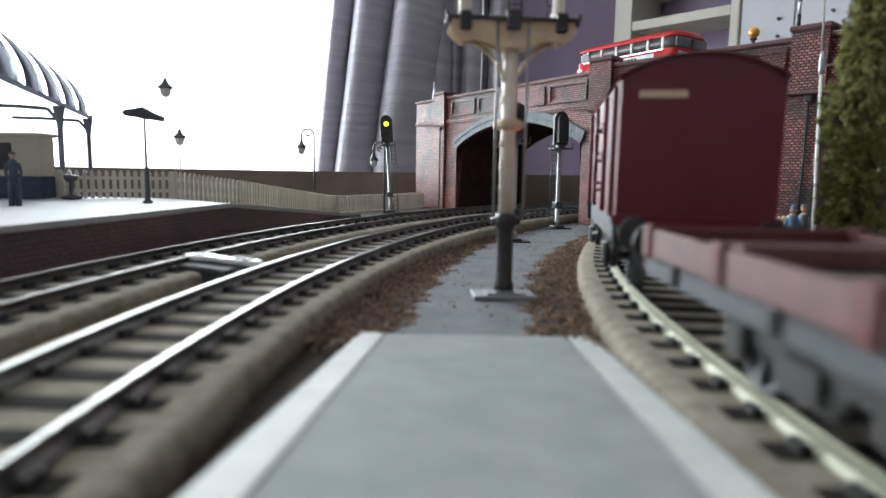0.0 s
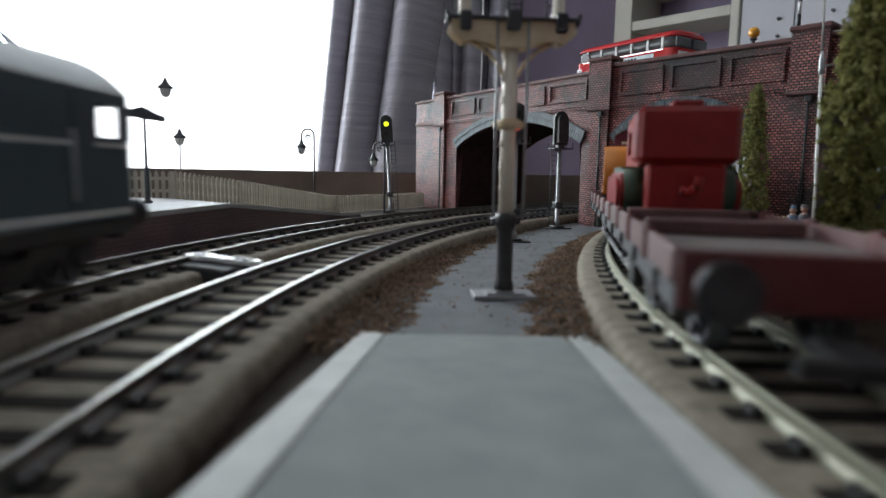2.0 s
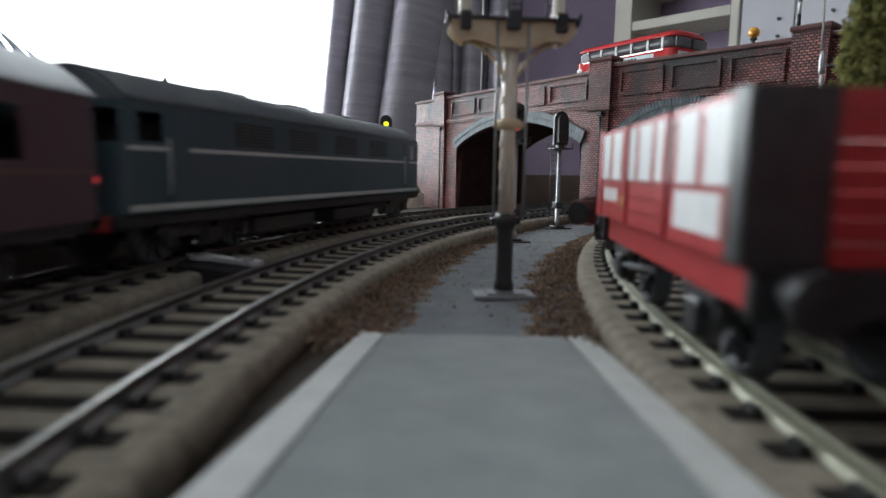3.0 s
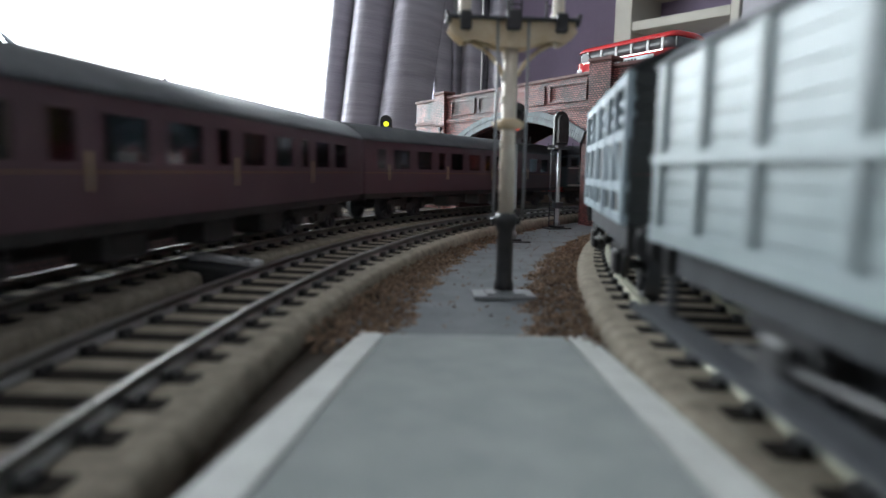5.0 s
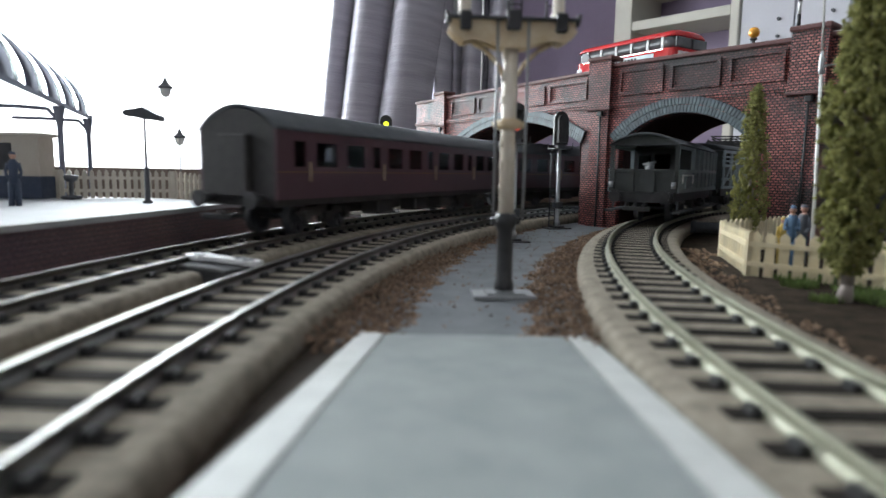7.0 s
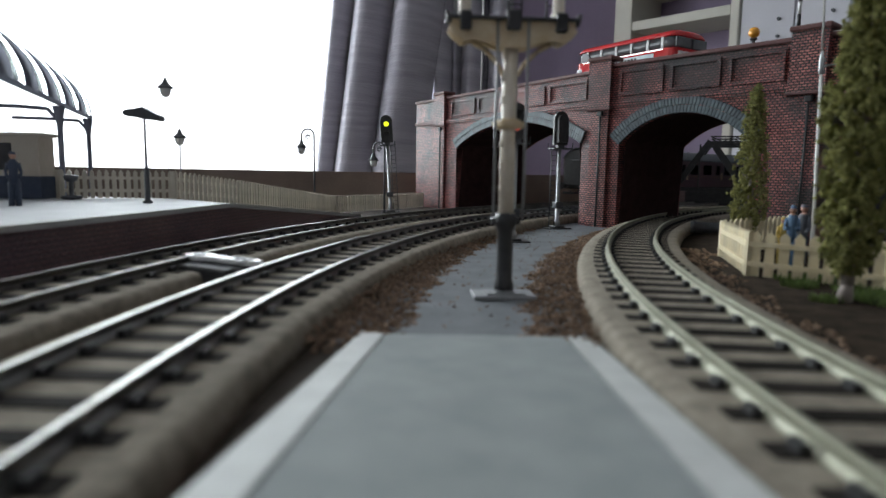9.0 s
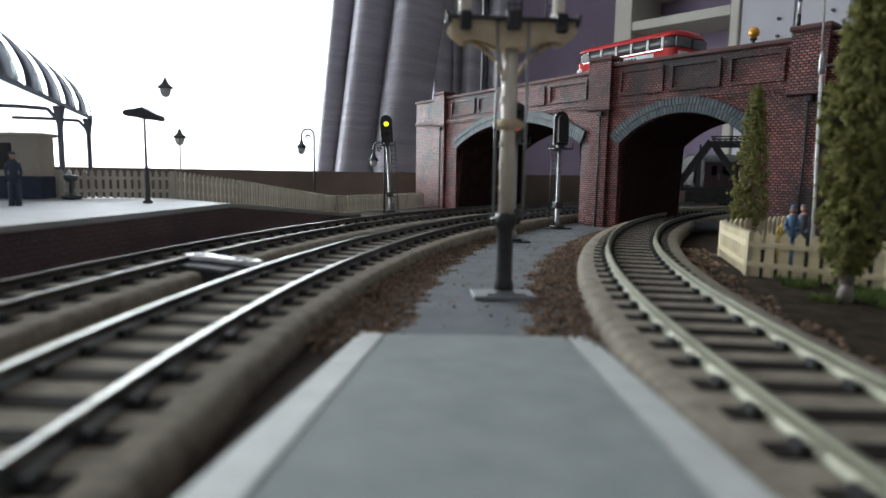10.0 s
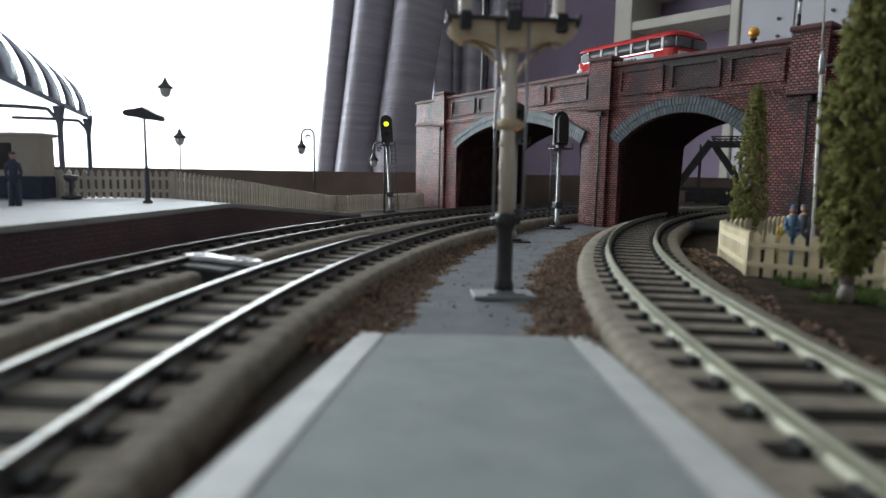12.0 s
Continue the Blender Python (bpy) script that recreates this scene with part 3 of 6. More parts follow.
# ---- platform end on which the view stands ----
def near_platform():
    p = thing("platform_ramp", "grey card platform ramp with white painted edges", "platform", P(0, 0, 0))
    def at(y, u):
        return 6.5 + 0.0445 * (y - 115) + u
    def z(y):
        return 1.0 + 0.101 * (115 - max(y, -30))
    ys = [110.4, 60, 0, -30, -260]
    def strip(bm, u0, u1, dz, base=None):
        rows = []
        for y in ys:
            zz = z(y) + dz
            lo = zz - 1.2 if base is None else base
            rows.append([bm.verts.new(c) for c in ((at(y, u0), y, lo), (at(y, u1), y, lo), (at(y, u1), y, zz), (at(y, u0), y, zz))])
        for a, b in zip(rows, rows[1:]):
            for i in range(4):
                bm.faces.new((a[i], a[(i + 1) % 4], b[(i + 1) % 4], b[i]))
        bm.faces.new(rows[0])
        bm.faces.new(rows[-1][::-1])
    bm = bmn()
    strip(bm, -16.55, 16.55, 0.0)
    part("deck", bm, M["ramp"], p, "plain grey card deck")
    for u0, u1 in ((-21.4, -16.95), (16.95, 21.2)):
        bm = bmn()
        strip(bm, u0, u1, 0.12)
        part("edging", bm, M["edge"], p, "white painted edging strip")
    bm = bmn()
    strip(bm, -19.9, 19.9, -1.35, 0.05)
    part("side_wall", bm, M["brick_dull"], p)


# ---- brick road bridge ----
def arc_of(x0, x1, spring, crown):
    c, w, h = (x0 + x1) / 2, (x1 - x0) / 2, crown - spring
    r = (w * w + h * h) / (2 * h)
    return c, crown - r, r, math.asin(w / r)


def bridge_bay(L, x0, x1, spring, crown, top, thick, at, panels, ends, tail=0.0):
    """One arch of the bridge: wall with a barrel through it, ring of voussoirs, string course, panelled parapets, coping."""
    b = thing("brick_bridge", "red brick road bridge bay with a blue-brick arch ring", "bridge", at, "bridge bays")
    c, cz, r, half = arc_of(x0, x1, spring, crown)
    N = 28
    curve = [(c + r * math.sin(-half + 2 * half * i / N), cz + r * math.cos(-half + 2 * half * i / N)) for i in range(N + 1)]
    deck = 78.0
    bm = bmn()
    end = [(L + tail, 0.05), (L + tail, deck)]
    if tail:
        # the next arch begins beyond the end pilaster
        end = [(L + 2.5, 0.05), (L + 2.5, 47)] + [(L + 2.5 + 73 * (0.5 - 0.5 * math.cos(math.pi * i / 16)), 47 + 18 * math.sin(math.pi * i / 16)) for i in range(1, 9)] + [(L + tail, 65.0), (L + tail, deck)]
    prism(bm, [(0, 0.05), (x0, 0.05)] + curve + [(x1, 0.05)] + end + [(0, deck)], 0, thick)
    part("wall", bm, M["brick"], b)
    # added skin inside the barrel, its dark colour standing in for shade
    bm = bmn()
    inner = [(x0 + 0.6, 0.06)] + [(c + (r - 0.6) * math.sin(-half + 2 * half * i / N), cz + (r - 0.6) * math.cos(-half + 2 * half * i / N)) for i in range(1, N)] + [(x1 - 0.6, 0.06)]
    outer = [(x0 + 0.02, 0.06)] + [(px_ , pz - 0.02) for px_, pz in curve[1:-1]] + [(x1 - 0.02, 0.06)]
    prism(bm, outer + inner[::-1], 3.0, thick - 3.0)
    part("barrel_lining", bm, M["arch_shade"], b, "added arch lining, coloured near-black for the shade under the arch")
    # parapets front and back
    for y0, y1, sgn in ((0, 6, -1), (thick - 6, thick, 1)):
        bm = bmn()
        box(bm, 0, L + tail, y0, y1, deck + 0.05, top - 2.2)
        part("parapet", bm, M["brick"], b)
        bm = bmn()
        box(bm, -0.5, L + tail + 0.5, y0 - 1.1, y1 + 1.1, top - 2.15, top, bevel=0.35)
        part("coping", bm, M["slab"], b)
        bm = bmn()
        yf = y0 if sgn < 0 else y1
        for k, (dz, o) in enumerate(((71.5, 1.6), (69.9, 0.9))):
            box(bm, 0.2, L + tail - 0.2, min(yf, yf + sgn * o), max(yf, yf + sgn * o), dz, dz + 1.5)
        part("string_course", bm, M["brick"], b)
        if sgn < 0:
            for p0, p1 in panels:
                bm = bmn()
                yo = -1.0
                z0, z1 = 75.5, top - 4.6
                for q in ((p0, p1, z1 - 1.4, z1), (p0, p1, z0, z0 + 1.4), (p0, p0 + 1.6, z0 + 1.42, z1 - 1.42), (p1 - 1.6, p1, z0 + 1.42, z1 - 1.42)):
                    box(bm, q[0], q[1], yo, 0.02, q[2], q[3])
                part("panel_frame", bm, M["brick"], b)
    bm = bmn()
    box(bm, 0.1, L + tail - 0.1, 6.1, thick - 6.1, deck + 0.05, deck + 1.2)
    part("roadway", bm, M["road"], b)
    # pilasters with caps and rainwater pipes
    for u in ends:
        bm = bmn()
        box(bm, u - 7.5, u + 7.5, -3.2, -0.02, 69.5, top + 1.6)
        box(bm, u - 6.2, u + 6.2, -2.0, -0.02, 0.05, 69.4)
        part("pilaster", bm, M["brick"], b)
        bm = bmn()
        box(bm, u - 8.6, u + 8.6, -4.2, 7.2, top + 1.7, top + 4.0, bevel=0.5)
        part("pilaster_cap", bm, M["slab"], b)
        bm = bmn()
        box(bm, u - 8.4, u + 8.4, -4.0, -0.05, 68.0, 69.4, bevel=0.3)
        part("pilaster_corbel", bm, M["slab"], b)
        bm = bmn()
        tube(bm, (u + 1.5, -3.0, 0.5), (u + 1.5, -3.0, 66.0), 0.6, seg=8)
        box(bm, u - 0.1, u + 3.1, -4.2, -2.1, 64.6, 67.4, bevel=0.4)
        part("drainpipe", bm, M["black"], b)
    # arch ring: two courses of narrow headers
    for r0, r1, proud in ((r + 0.05, r + 3.9, 1.3), (r + 4.15, r + 8.0, 1.6)):
        n = int(2 * half * (r0 + 2) / 1.95)
        da = 2 * half / n
        bm = bmn()
        w0, w1 = r0 * math.sin(da / 2) * 0.84, r1 * math.sin(da / 2) * 0.86
        prism(bm, [(-w0, r0), (w0, r0), (w1, r1), (-w1, r1)], -proud, 1.2)
        me = mesh_of("voussoir", bm, M["stone"])
        for i in range(n):
            a = -half + da * (i + 0.5)
            piece("voussoir", me, b, Matrix.Translation((c * MM, 0, cz * MM)) @ Matrix.Rotation(a, 4, "Y"))
    return b


def bridges():
    a1 = math.degrees(math.atan2(362 - 515, 92 + 2.4))
    bridge_bay(179.0, 22.5, 163.0, 49.6, 66.4, 91.8, 70.0, P(-2.4, 515, 0, a1), [(15, 48), (52, 88), (92, 128), (132, 166)], [0.0])
    a2 = math.degrees(math.atan2(278 - 362, 162 - 92))
    bridge_bay(110.0, 11.5, 85.0, 48.0, 64.0, 94.0, 70.0, P(92, 362, 0, a2), [(10, 37), (41, 68), (72, 98)], [-1.7, 108.4], tail=39.0)
    # end wall beyond the first pilaster
    d = Vector((-math.cos(radians(a1)), -math.sin(radians(a1))))
    e = Vector((-2.4, 515)) + d * 44
    w = thing("abutment_wall", "red brick abutment wall closing the bridge end", "wall", P(e.x, e.y, 0, a1))
    bm = bmn()
    box(bm, 0, 43.5, 0, 68, 0.05, 89.4)
    part("wall", bm, M["brick"], w)
    bm = bmn()
    box(bm, -1, 43.4, -1.1, 7, 89.5, 91.5, bevel=0.3)
    box(bm, -0.5, 43.4, -1.4, -0.05, 70.5, 73.0, bevel=0.2)
    part("coping", bm, M["slab"], w)

# ---- rolling stock: x forward, y to the left, z up from the rail top ----
MOVERS = []


def goods_run(t):
    return 85 * t + 2 * t * t + 0.583 * t ** 3 if t < 7 else 893.0 + 200.0 * (t - 7)


def express_run(t):
    """Even speed past the camera, then slowing beyond the bridge."""
    d = t - 7.0
    if d < 0:
        return 197.0 * t
    return 1379.0 + 197.0 * d - 9.2 * d * d if d < 2 else 1736.2 + 162.0 * (d - 2)


def set_off(ob, key, run, front, length, base, z=8.0):
    """Note a vehicle for motions(): where its front stands along the track at the start."""
    MOVERS.append(dict(ob=ob, key=key, run=run, mid=front - length / 2, base=base, wheels=[], bogies=[]))
    return MOVERS[-1]


def wheelset(parent, x, z=6.3, r=6.3, mat_rim="steel"):
    bm = bmn()
    for s in (-1, 1):
        y = s * 8.0
        prof = [(r * 0.30, -1.2), (r * 0.45, -0.5), (r * 0.8, -0.5), (r * 0.86, -1.1), (r, -1.1), (r, 0.9), (r + 0.7, 1.1), (r + 0.7, 1.5), (r * 0.86, 1.5), (r * 0.8, 0.4), (r * 0.3, 0.5)]
        b2 = bmn()
        lathe(b2, prof, 20)
        bmesh.ops.rotate(b2, verts=b2.verts, cent=(0, 0, 0), matrix=Matrix.Rotation(radians(90 if s > 0 else -90), 3, "X"))
        bmesh.ops.translate(b2, verts=b2.verts, vec=(0, y, 0))
        me = bpy.data.meshes.new("w")
        b2.to_mesh(me)
        b2.free()
        bm.from_mesh(me)
        bpy.data.meshes.remove(me)
        for k in range(8):
            a = math.pi * k / 4
            tube(bm, (r * 0.25 * math.cos(a), y + s * 1.0, r * 0.25 * math.sin(a)), (r * 0.85 * math.cos(a), y + s * 0.9, r * 0.85 * math.sin(a)), 0.42, seg=5)
    tube(bm, (0, -11.5, 0), (0, 11.5, 0), 1.0, seg=8)
    w = part("wheelset", bm, M["dark_grey"], parent, "dark metal wheels on an axle", P(x, 0, z))
    return w


def coupling(v, x, sgn):
    bm = bmn()
    box(bm, min(x, x + sgn * 9), max(x, x + sgn * 9), -2.2, 2.2, 6.6, 8.0)
    box(bm, min(x + sgn * 9, x + sgn * 10.4), max(x + sgn * 9, x + sgn * 10.4), -6.5, 6.5, 6.4, 8.4, bevel=0.3)
    tube(bm, (x + sgn * 8.5, -4, 7.6), (x + sgn * 12.5, -4, 9.6), 0.6, seg=6)
    part("coupling", bm, M["black"], v)
    for y in (-11.4, 11.4):
        bm = bmn()
        tube(bm, (x, y, 13), (x + sgn * 4, y, 13), 1.6, seg=10)
        tube(bm, (x + sgn * 3.2, y, 13), (x + sgn * 6, y, 13), 0.9, seg=8)
        tube(bm, (x + sgn * 6, y, 13), (x + sgn * 7, y, 13), 3.0, seg=14)
        part("buffer", bm, M["black"], v)


def chassis(v, L, wb, rec, foot=False, sole="dark_grey"):
    """Four-wheel underframe: solebars, axleguards, brake gear, couplings, wheels."""
    h = L / 2
    for y in (-12.6, 12.6):
        bm = bmn()
        box(bm, -h + 1, h - 1, y - 1.0, y + 1.0, 10.4, 14.9)
        part("solebar", bm, M[sole], v)
        for x in (-wb / 2, wb / 2):
            bm = bmn()
            s = 1 if y > 0 else -1
            prism(bm, [(x - 6.5, 10.3), (x - 2.4, 4.0), (x + 2.4, 4.0), (x + 6.5, 10.3)], y - 0.6, y + 0.6)
            box(bm, x - 2.3, x + 2.3, min(y + s * 0.5, y + s * 2.2), max(y + s * 0.5, y + s * 2.2), 4.6, 9.2, bevel=0.5)
            box(bm, x - 6.0, x + 6.0, min(y + s * 0.6, y + s * 1.6), max(y + s * 0.6, y + s * 1.6), 9.3, 10.2)
            part("axleguard", bm, M["black"], v)
    for y in (-13.9, 13.9):
        bm = bmn()
        tube(bm, (-4, y, 9.5), (wb / 2 + 8, y, 6.2), 0.55, seg=6)
        part("brake_lever", bm, M["black"], v)
    bm = bmn()
    box(bm, -h + 2, h - 2, -11.4, 11.4, 11.5, 14.9)
    part("underframe", bm, M["black"], v)
    for sgn in (-1, 1):
        bm = bmn()
        box(bm, min(sgn * (h - 1), sgn * (h + 0.4)), max(sgn * (h - 1), sgn * (h + 0.4)), -14.6, 14.6, 10.2, 15.0)
        part("headstock", bm, M["black"], v)
        coupling(v, sgn * (h + 0.4), sgn)
    for x in (-wb / 2, wb / 2):
        rec["wheels"].append(wheelset(v, x))
    if foot:
        for y in (-16.6, 16.6):
            bm = bmn()
            box(bm, -h - 1, h + 1, y - 1.9, y + 1.9, 5.2, 6.2)
            for x in (-h + 6, -12, 12, h - 6):
                box(bm, x - 0.5, x + 0.5, y - (1.5 if y > 0 else -0.5), y - (0.5 if y > 0 else -1.5), 6.2, 11)
            part("footboard", bm, M["dark_grey"], v)


def roof_outline(w, z0, rise, n=14, over=0.0):
    r = ((w / 2) ** 2 + rise ** 2) / (2 * rise)
    half = math.asin(w / 2 / r)
    return [(r * math.sin(-half + 2 * half * i / n), z0 + rise - r + r * math.cos(-half + 2 * half * i / n)) for i in range(n + 1)]


def bars(v, y, x0, x1, z0, z1, n, material, name="lettering", sgn=1):
    """A row of plain letter-sized bars on a side wall."""
    w = (x1 - x0) / n
    ya, yb = min(y, y + sgn * 0.12), max(y, y + sgn * 0.12)
    for i in range(n):
        b = x1 - w * i - w * 0.12
        bm = bmn()
        box(bm, b - w * 0.74, b, ya, yb, z0, z1)
        part(name, bm, material, v)


def crimson_van():
    L = 72.0
    v = thing("goods_van", "crimson four-wheel goods van with a curved roof", "wagon")
    rec = set_off(v, "right", goods_run, 130.0, L, 40.0)
    chassis(v, L, 40, rec)
    bm = bmn()
    h = L / 2
    prism(bm, [(-14.2, 15.2), (14.2, 15.2), (14.2, 41.0)] + roof_outline(28.4, 41.0, 4.2)[::-1][1:-1] + [(-14.2, 41.0)], -h, h, "x")
    part("body", bm, M["van_red"], v)
    bm = bmn()
    ro = roof_outline(30.0, 41.2, 4.6)
    ri = roof_outline(28.6, 41.2, 4.25)
    prism(bm, ro + ri[::-1], -h - 0.6, h + 0.6, "x", True)
    part("roof", bm, M["van_red"], v, "dark crimson arched roof")
    for y in (-14.2, 14.2):
        s = 1 if y > 0 else -1
        for x in (-30, -12, 12, 30):
            bm = bmn()
            box(bm, x - 0.8, x + 0.8, min(y, y + s * 0.9), max(y, y + s * 0.9), 15.4, 40.4)
            part("strapping", bm, M["van_red"], v)
        for z in (20, 27, 34):
            bm = bmn()
            box(bm, -11, 11, min(y, y + s * 1.1), max(y, y + s * 1.1), z, z + 1.1)
            box(bm, -2, 2, min(y, y + s * 1.7), max(y, y + s * 1.7), z - 0.6, z + 1.7)
            part("door_bar", bm, M["van_red"], v)
    bm = bmn()
    box(bm, -h - 0.12, -h, 2.6, 11.0, 37.6, 38.9)
    part("lettering", bm, M["bracket"], v, "faded pale lettering strip")
    for x in (-h - 0.9, h):
        bm = bmn()
        box(bm, x, x + 0.9, -15.0, 15.0, 14.2, 16.0)
        part("end_sill", bm, M["van_red"], v)
    return v


def bogie(v, x, rec, wb=26.0, gauge_y=11.6, r=6.0):
    me = bmn()
    box(me, -3.5, 3.5, -gauge_y + 1, gauge_y - 1, 7.0, 10.2)
    b = part("bogie", me, M["coach_black"], v, at=P(x, 0, 0))
    for y in (-gauge_y, gauge_y):
        s = 1 if y > 0 else -1
        me = bmn()
        prism(me, [(-wb / 2 - 5, 8.2), (-wb / 2 - 3, 9.6), (-5, 9.6), (-3, 7.6), (3, 7.6), (5, 9.6), (wb / 2 + 3, 9.6), (wb / 2 + 5, 8.2), (wb / 2 + 3, 6.6), (6, 6.2), (4, 3.4), (-4, 3.4), (-6, 6.2), (-wb / 2 - 3, 6.6)], y - 0.8, y + 0.8)
        for q in (-wb / 2, wb / 2):
            box(me, q - 2.2, q + 2.2, min(y, y + s * 1.9), max(y, y + s * 1.9), 4.2, 8.4, bevel=0.4)
        box(me, -3, 3, min(y, y + s * 1.6), max(y, y + s * 1.6), 4.2, 7.2)
        part("side_frame", me, M["coach_black"], b)
    rec["bogies"].append((b, x))
    for q in (-wb / 2, wb / 2):
        rec["wheels"].append(wheelset(b, q, r, r))
    return b


def bogie_wagon():
    L = 211.0
    v = thing("bogie_wagon", "long low-sided bauxite bogie wagon carrying a red bulldozer", "wagon")
    rec = set_off(v, "right", goods_run, 33.0, L, 140.0)
    h = L / 2
    for x in (-70, 70):
        bogie(v, x, rec, 24.0, 11.0, 5.6)
    bm = bmn()
    box(bm, -h, h, -13.6, 13.6, 12.0, 13.6)
    part("deck", bm, M["pink_grey"], v)
    for y in (-13.9, 13.9):
        bm = bmn()
        s = 1 if y > 0 else -1
        box(bm, -h + 0.5, h - 0.5, y - 0.9, y + 0.9, 9.4, 11.8)
        part("solebar", bm, M["dark_grey"], v)
        n = 9
        for i in range(n):
            a, b = -h + L * i / n, -h + L * (i + 1) / n
            bm = bmn()
            box(bm, a + 1.6, b - 1.6, min(y, y + s * 1.0), max(y, y + s * 1.0), 12.0, 16.0, bevel=0.2)
            part("side_plank", bm, M["bauxite"], v)
            bm = bmn()
            box(bm, b - 1.5, b + 1.5, min(y, y + s * 1.5), max(y, y + s * 1.5), 11.9, 16.6, bevel=0.3) if i < n - 1 else box(bm, h - 3, h, min(y, y + s * 1.5), max(y, y + s * 1.5), 11.9, 16.6, bevel=0.3)
            part("stanchion", bm, M["stanchion_red"], v)
            bm = bmn()
            box(bm, (a + b) / 2 - 0.8, (a + b) / 2 + 0.8, min(y, y + s * 1.5), max(y, y + s * 1.5), 9.8, 12.2)
            part("rivet_plate", bm, M["black"], v)
        bm = bmn()
        for x0, x1 in ((-52, -20), (20, 52)):
            tube(bm, (x0, y - s * 1.5, 4.5), (x1, y - s * 1.5, 4.5), 0.7, seg=6)
        tube(bm, (-58, y - s * 1.5, 9.2), (-30, y - s * 1.5, 4.2), 0.7, seg=6)
        tube(bm, (58, y - s * 1.5, 9.2), (30, y - s * 1.5, 4.2), 0.7, seg=6)
        tube(bm, (-30, y - s * 1.5, 4.2), (30, y - s * 1.5, 4.2), 0.7, seg=6)
        for x in (-30, 30):
            tube(bm, (x, y - s * 1.5, 4.2), (x, y - s * 1.5, 9.3), 0.7, seg=6)
        part("truss_rod", bm, M["black"], v)
    for x in (-h, h):
        s = -1 if x < 0 else 1
        bm = bmn()
        box(bm, min(x, x + s * 1.2), max(x, x + s * 1.2), -14.6, 14.6, 9.8, 16.1, bevel=0.3)
        part("end_plank", bm, M["stanchion_red"], v)
        coupling(v, x + s * 1.2, s)
    for x in (-62, -30, 84):
        bm = bmn()
        box(bm, x - 2.0, x + 2.0, -12.4, 12.4, 13.7, 16.2, bevel=0.3)
        part("bolster", bm, M["bauxite"], v)
    return v


def bulldozer():
    """Red crawler tractor with an orange blade; its x runs from blade (front) to cab (rear)."""
    v = thing("bulldozer", "red toy bulldozer with orange blade and dark green crawler tracks", "bulldozer")
    set_off(v, "right", goods_run, 33.0, 211.0, 140.0)
    c = -5.5                               # centre on the wagon
    z0 = 13.65
    bm = bmn()
    out = []
    for i in range(9):
        a = i / 8
        out.append((38 + c - 5.0 * math.sin(math.pi * a) + 1.5 * (1 - a), z0 + 3.6 + 15.0 * a))
    prism(bm, out + [(x - 1.3, z) for x, z in out[::-1]], -14.5, 14.5, "y", True)
    part("blade", bm, M["orange"], v, "curved orange dozer blade")
    for y in (-14.0, 14.0):
        bm = bmn()
        box(bm, 35 + c, 38.4 + c, y - 0.4, y + 0.4, z0 + 4.4, z0 + 17, bevel=0.3)
        part("blade_cheek", bm, M["orange"], v)
        bm = bmn()
        box(bm, 2 + c, 34 + c, y * 0.78 - 0.8, y * 0.78 + 0.8, z0 + 5.5, z0 + 7.6, bevel=0.3)
        part("push_arm", bm, M["orange"], v)
    for y in (-9.4, 9.4):
        bm = bmn()
        r = 5.7
        loop = [(-9 + c + r * math.cos(a), z0 + r + r * math.sin(a)) for a in (math.pi * (0.5 + i / 9) for i in range(10))] + [(14.5 + c + r * math.cos(a), z0 + r + r * math.sin(a)) for a in (math.pi * (-0.5 + i / 9) for i in range(10))]
        prism(bm, loop, y - 3.1, y + 3.1, "y", True)
        for i in range(13):
            x = -9 + c + 23.5 * i / 12
            for zz in (z0 + 0.02, z0 + 2 * r - 0.1):
                box(bm, x - 0.7, x + 0.7, y - 3.4, y + 3.4, zz - (0.0 if zz < z0 + 1 else 0.3), zz + 0.5)
        part("crawler_track", bm, M["track_green"], v, "dark green crawler belt")
        bm = bmn()
        s = 1 if y > 0 else -1
        r2 = 5.1
        loop = [(-9 + c + r2 * math.cos(a), z0 + r - 0.5 + r2 * math.sin(a)) for a in (math.pi * (0.5 + i / 9) for i in range(10))] + [(14.5 + c + r2 * math.cos(a), z0 + r - 0.5 + r2 * math.sin(a)) for a in (math.pi * (-0.5 + i / 9) for i in range(10))]
        ya = y + s * 3.1
        # domed cover: two steps, the outer one smaller
        prism(bm, loop, min(ya, ya + s * 0.8), max(ya, ya + s * 0.8), "y", True)
        mid = 2.7 + c
        prism(bm, [(mid + (x - mid) * 0.93, z0 + r - 0.5 + (z - z0 - r + 0.5) * 0.8) for x, z in loop], min(ya + s * 0.8, ya + s * 1.7), max(ya + s * 0.8, ya + s * 1.7), "y", True)
        part("track_cover", bm, M["digger_red"], v, "rounded red track frame")
    # enclosed cab: side frames round an opening, front frame, roof
    for y in (-8.2, 8.2):
        for x0, x1, za, zb in ((-8.8, 22, 11.6, 15.2), (-8.8, 22, 21.6, 24.2), (17.8, 22, 15.25, 21.55), (-8.8, -2.0, 15.25, 21.55)):
            bm = bmn()
            box(bm, x0 + c, x1 + c, y - 0.8, y + 0.8, z0 + za, z0 + zb, bevel=0.25)
            part("cab_side_frame", bm, M["digger_red"], v)
    bm = bmn()
    box(bm, 20.4 + c, 22 + c, -7.3, 7.3, z0 + 11.6, z0 + 16.5, bevel=0.3)
    box(bm, 20.4 + c, 22 + c, -7.3, 7.3, z0 + 21.8, z0 + 24.2, bevel=0.3)
    part("cab_front_frame", bm, M["digger_red"], v)
    bm = bmn()
    box(bm, -8.7 + c, 22.2 + c, -9.0, 9.0, z0 + 24.2, z0 + 25.4, bevel=0.5)
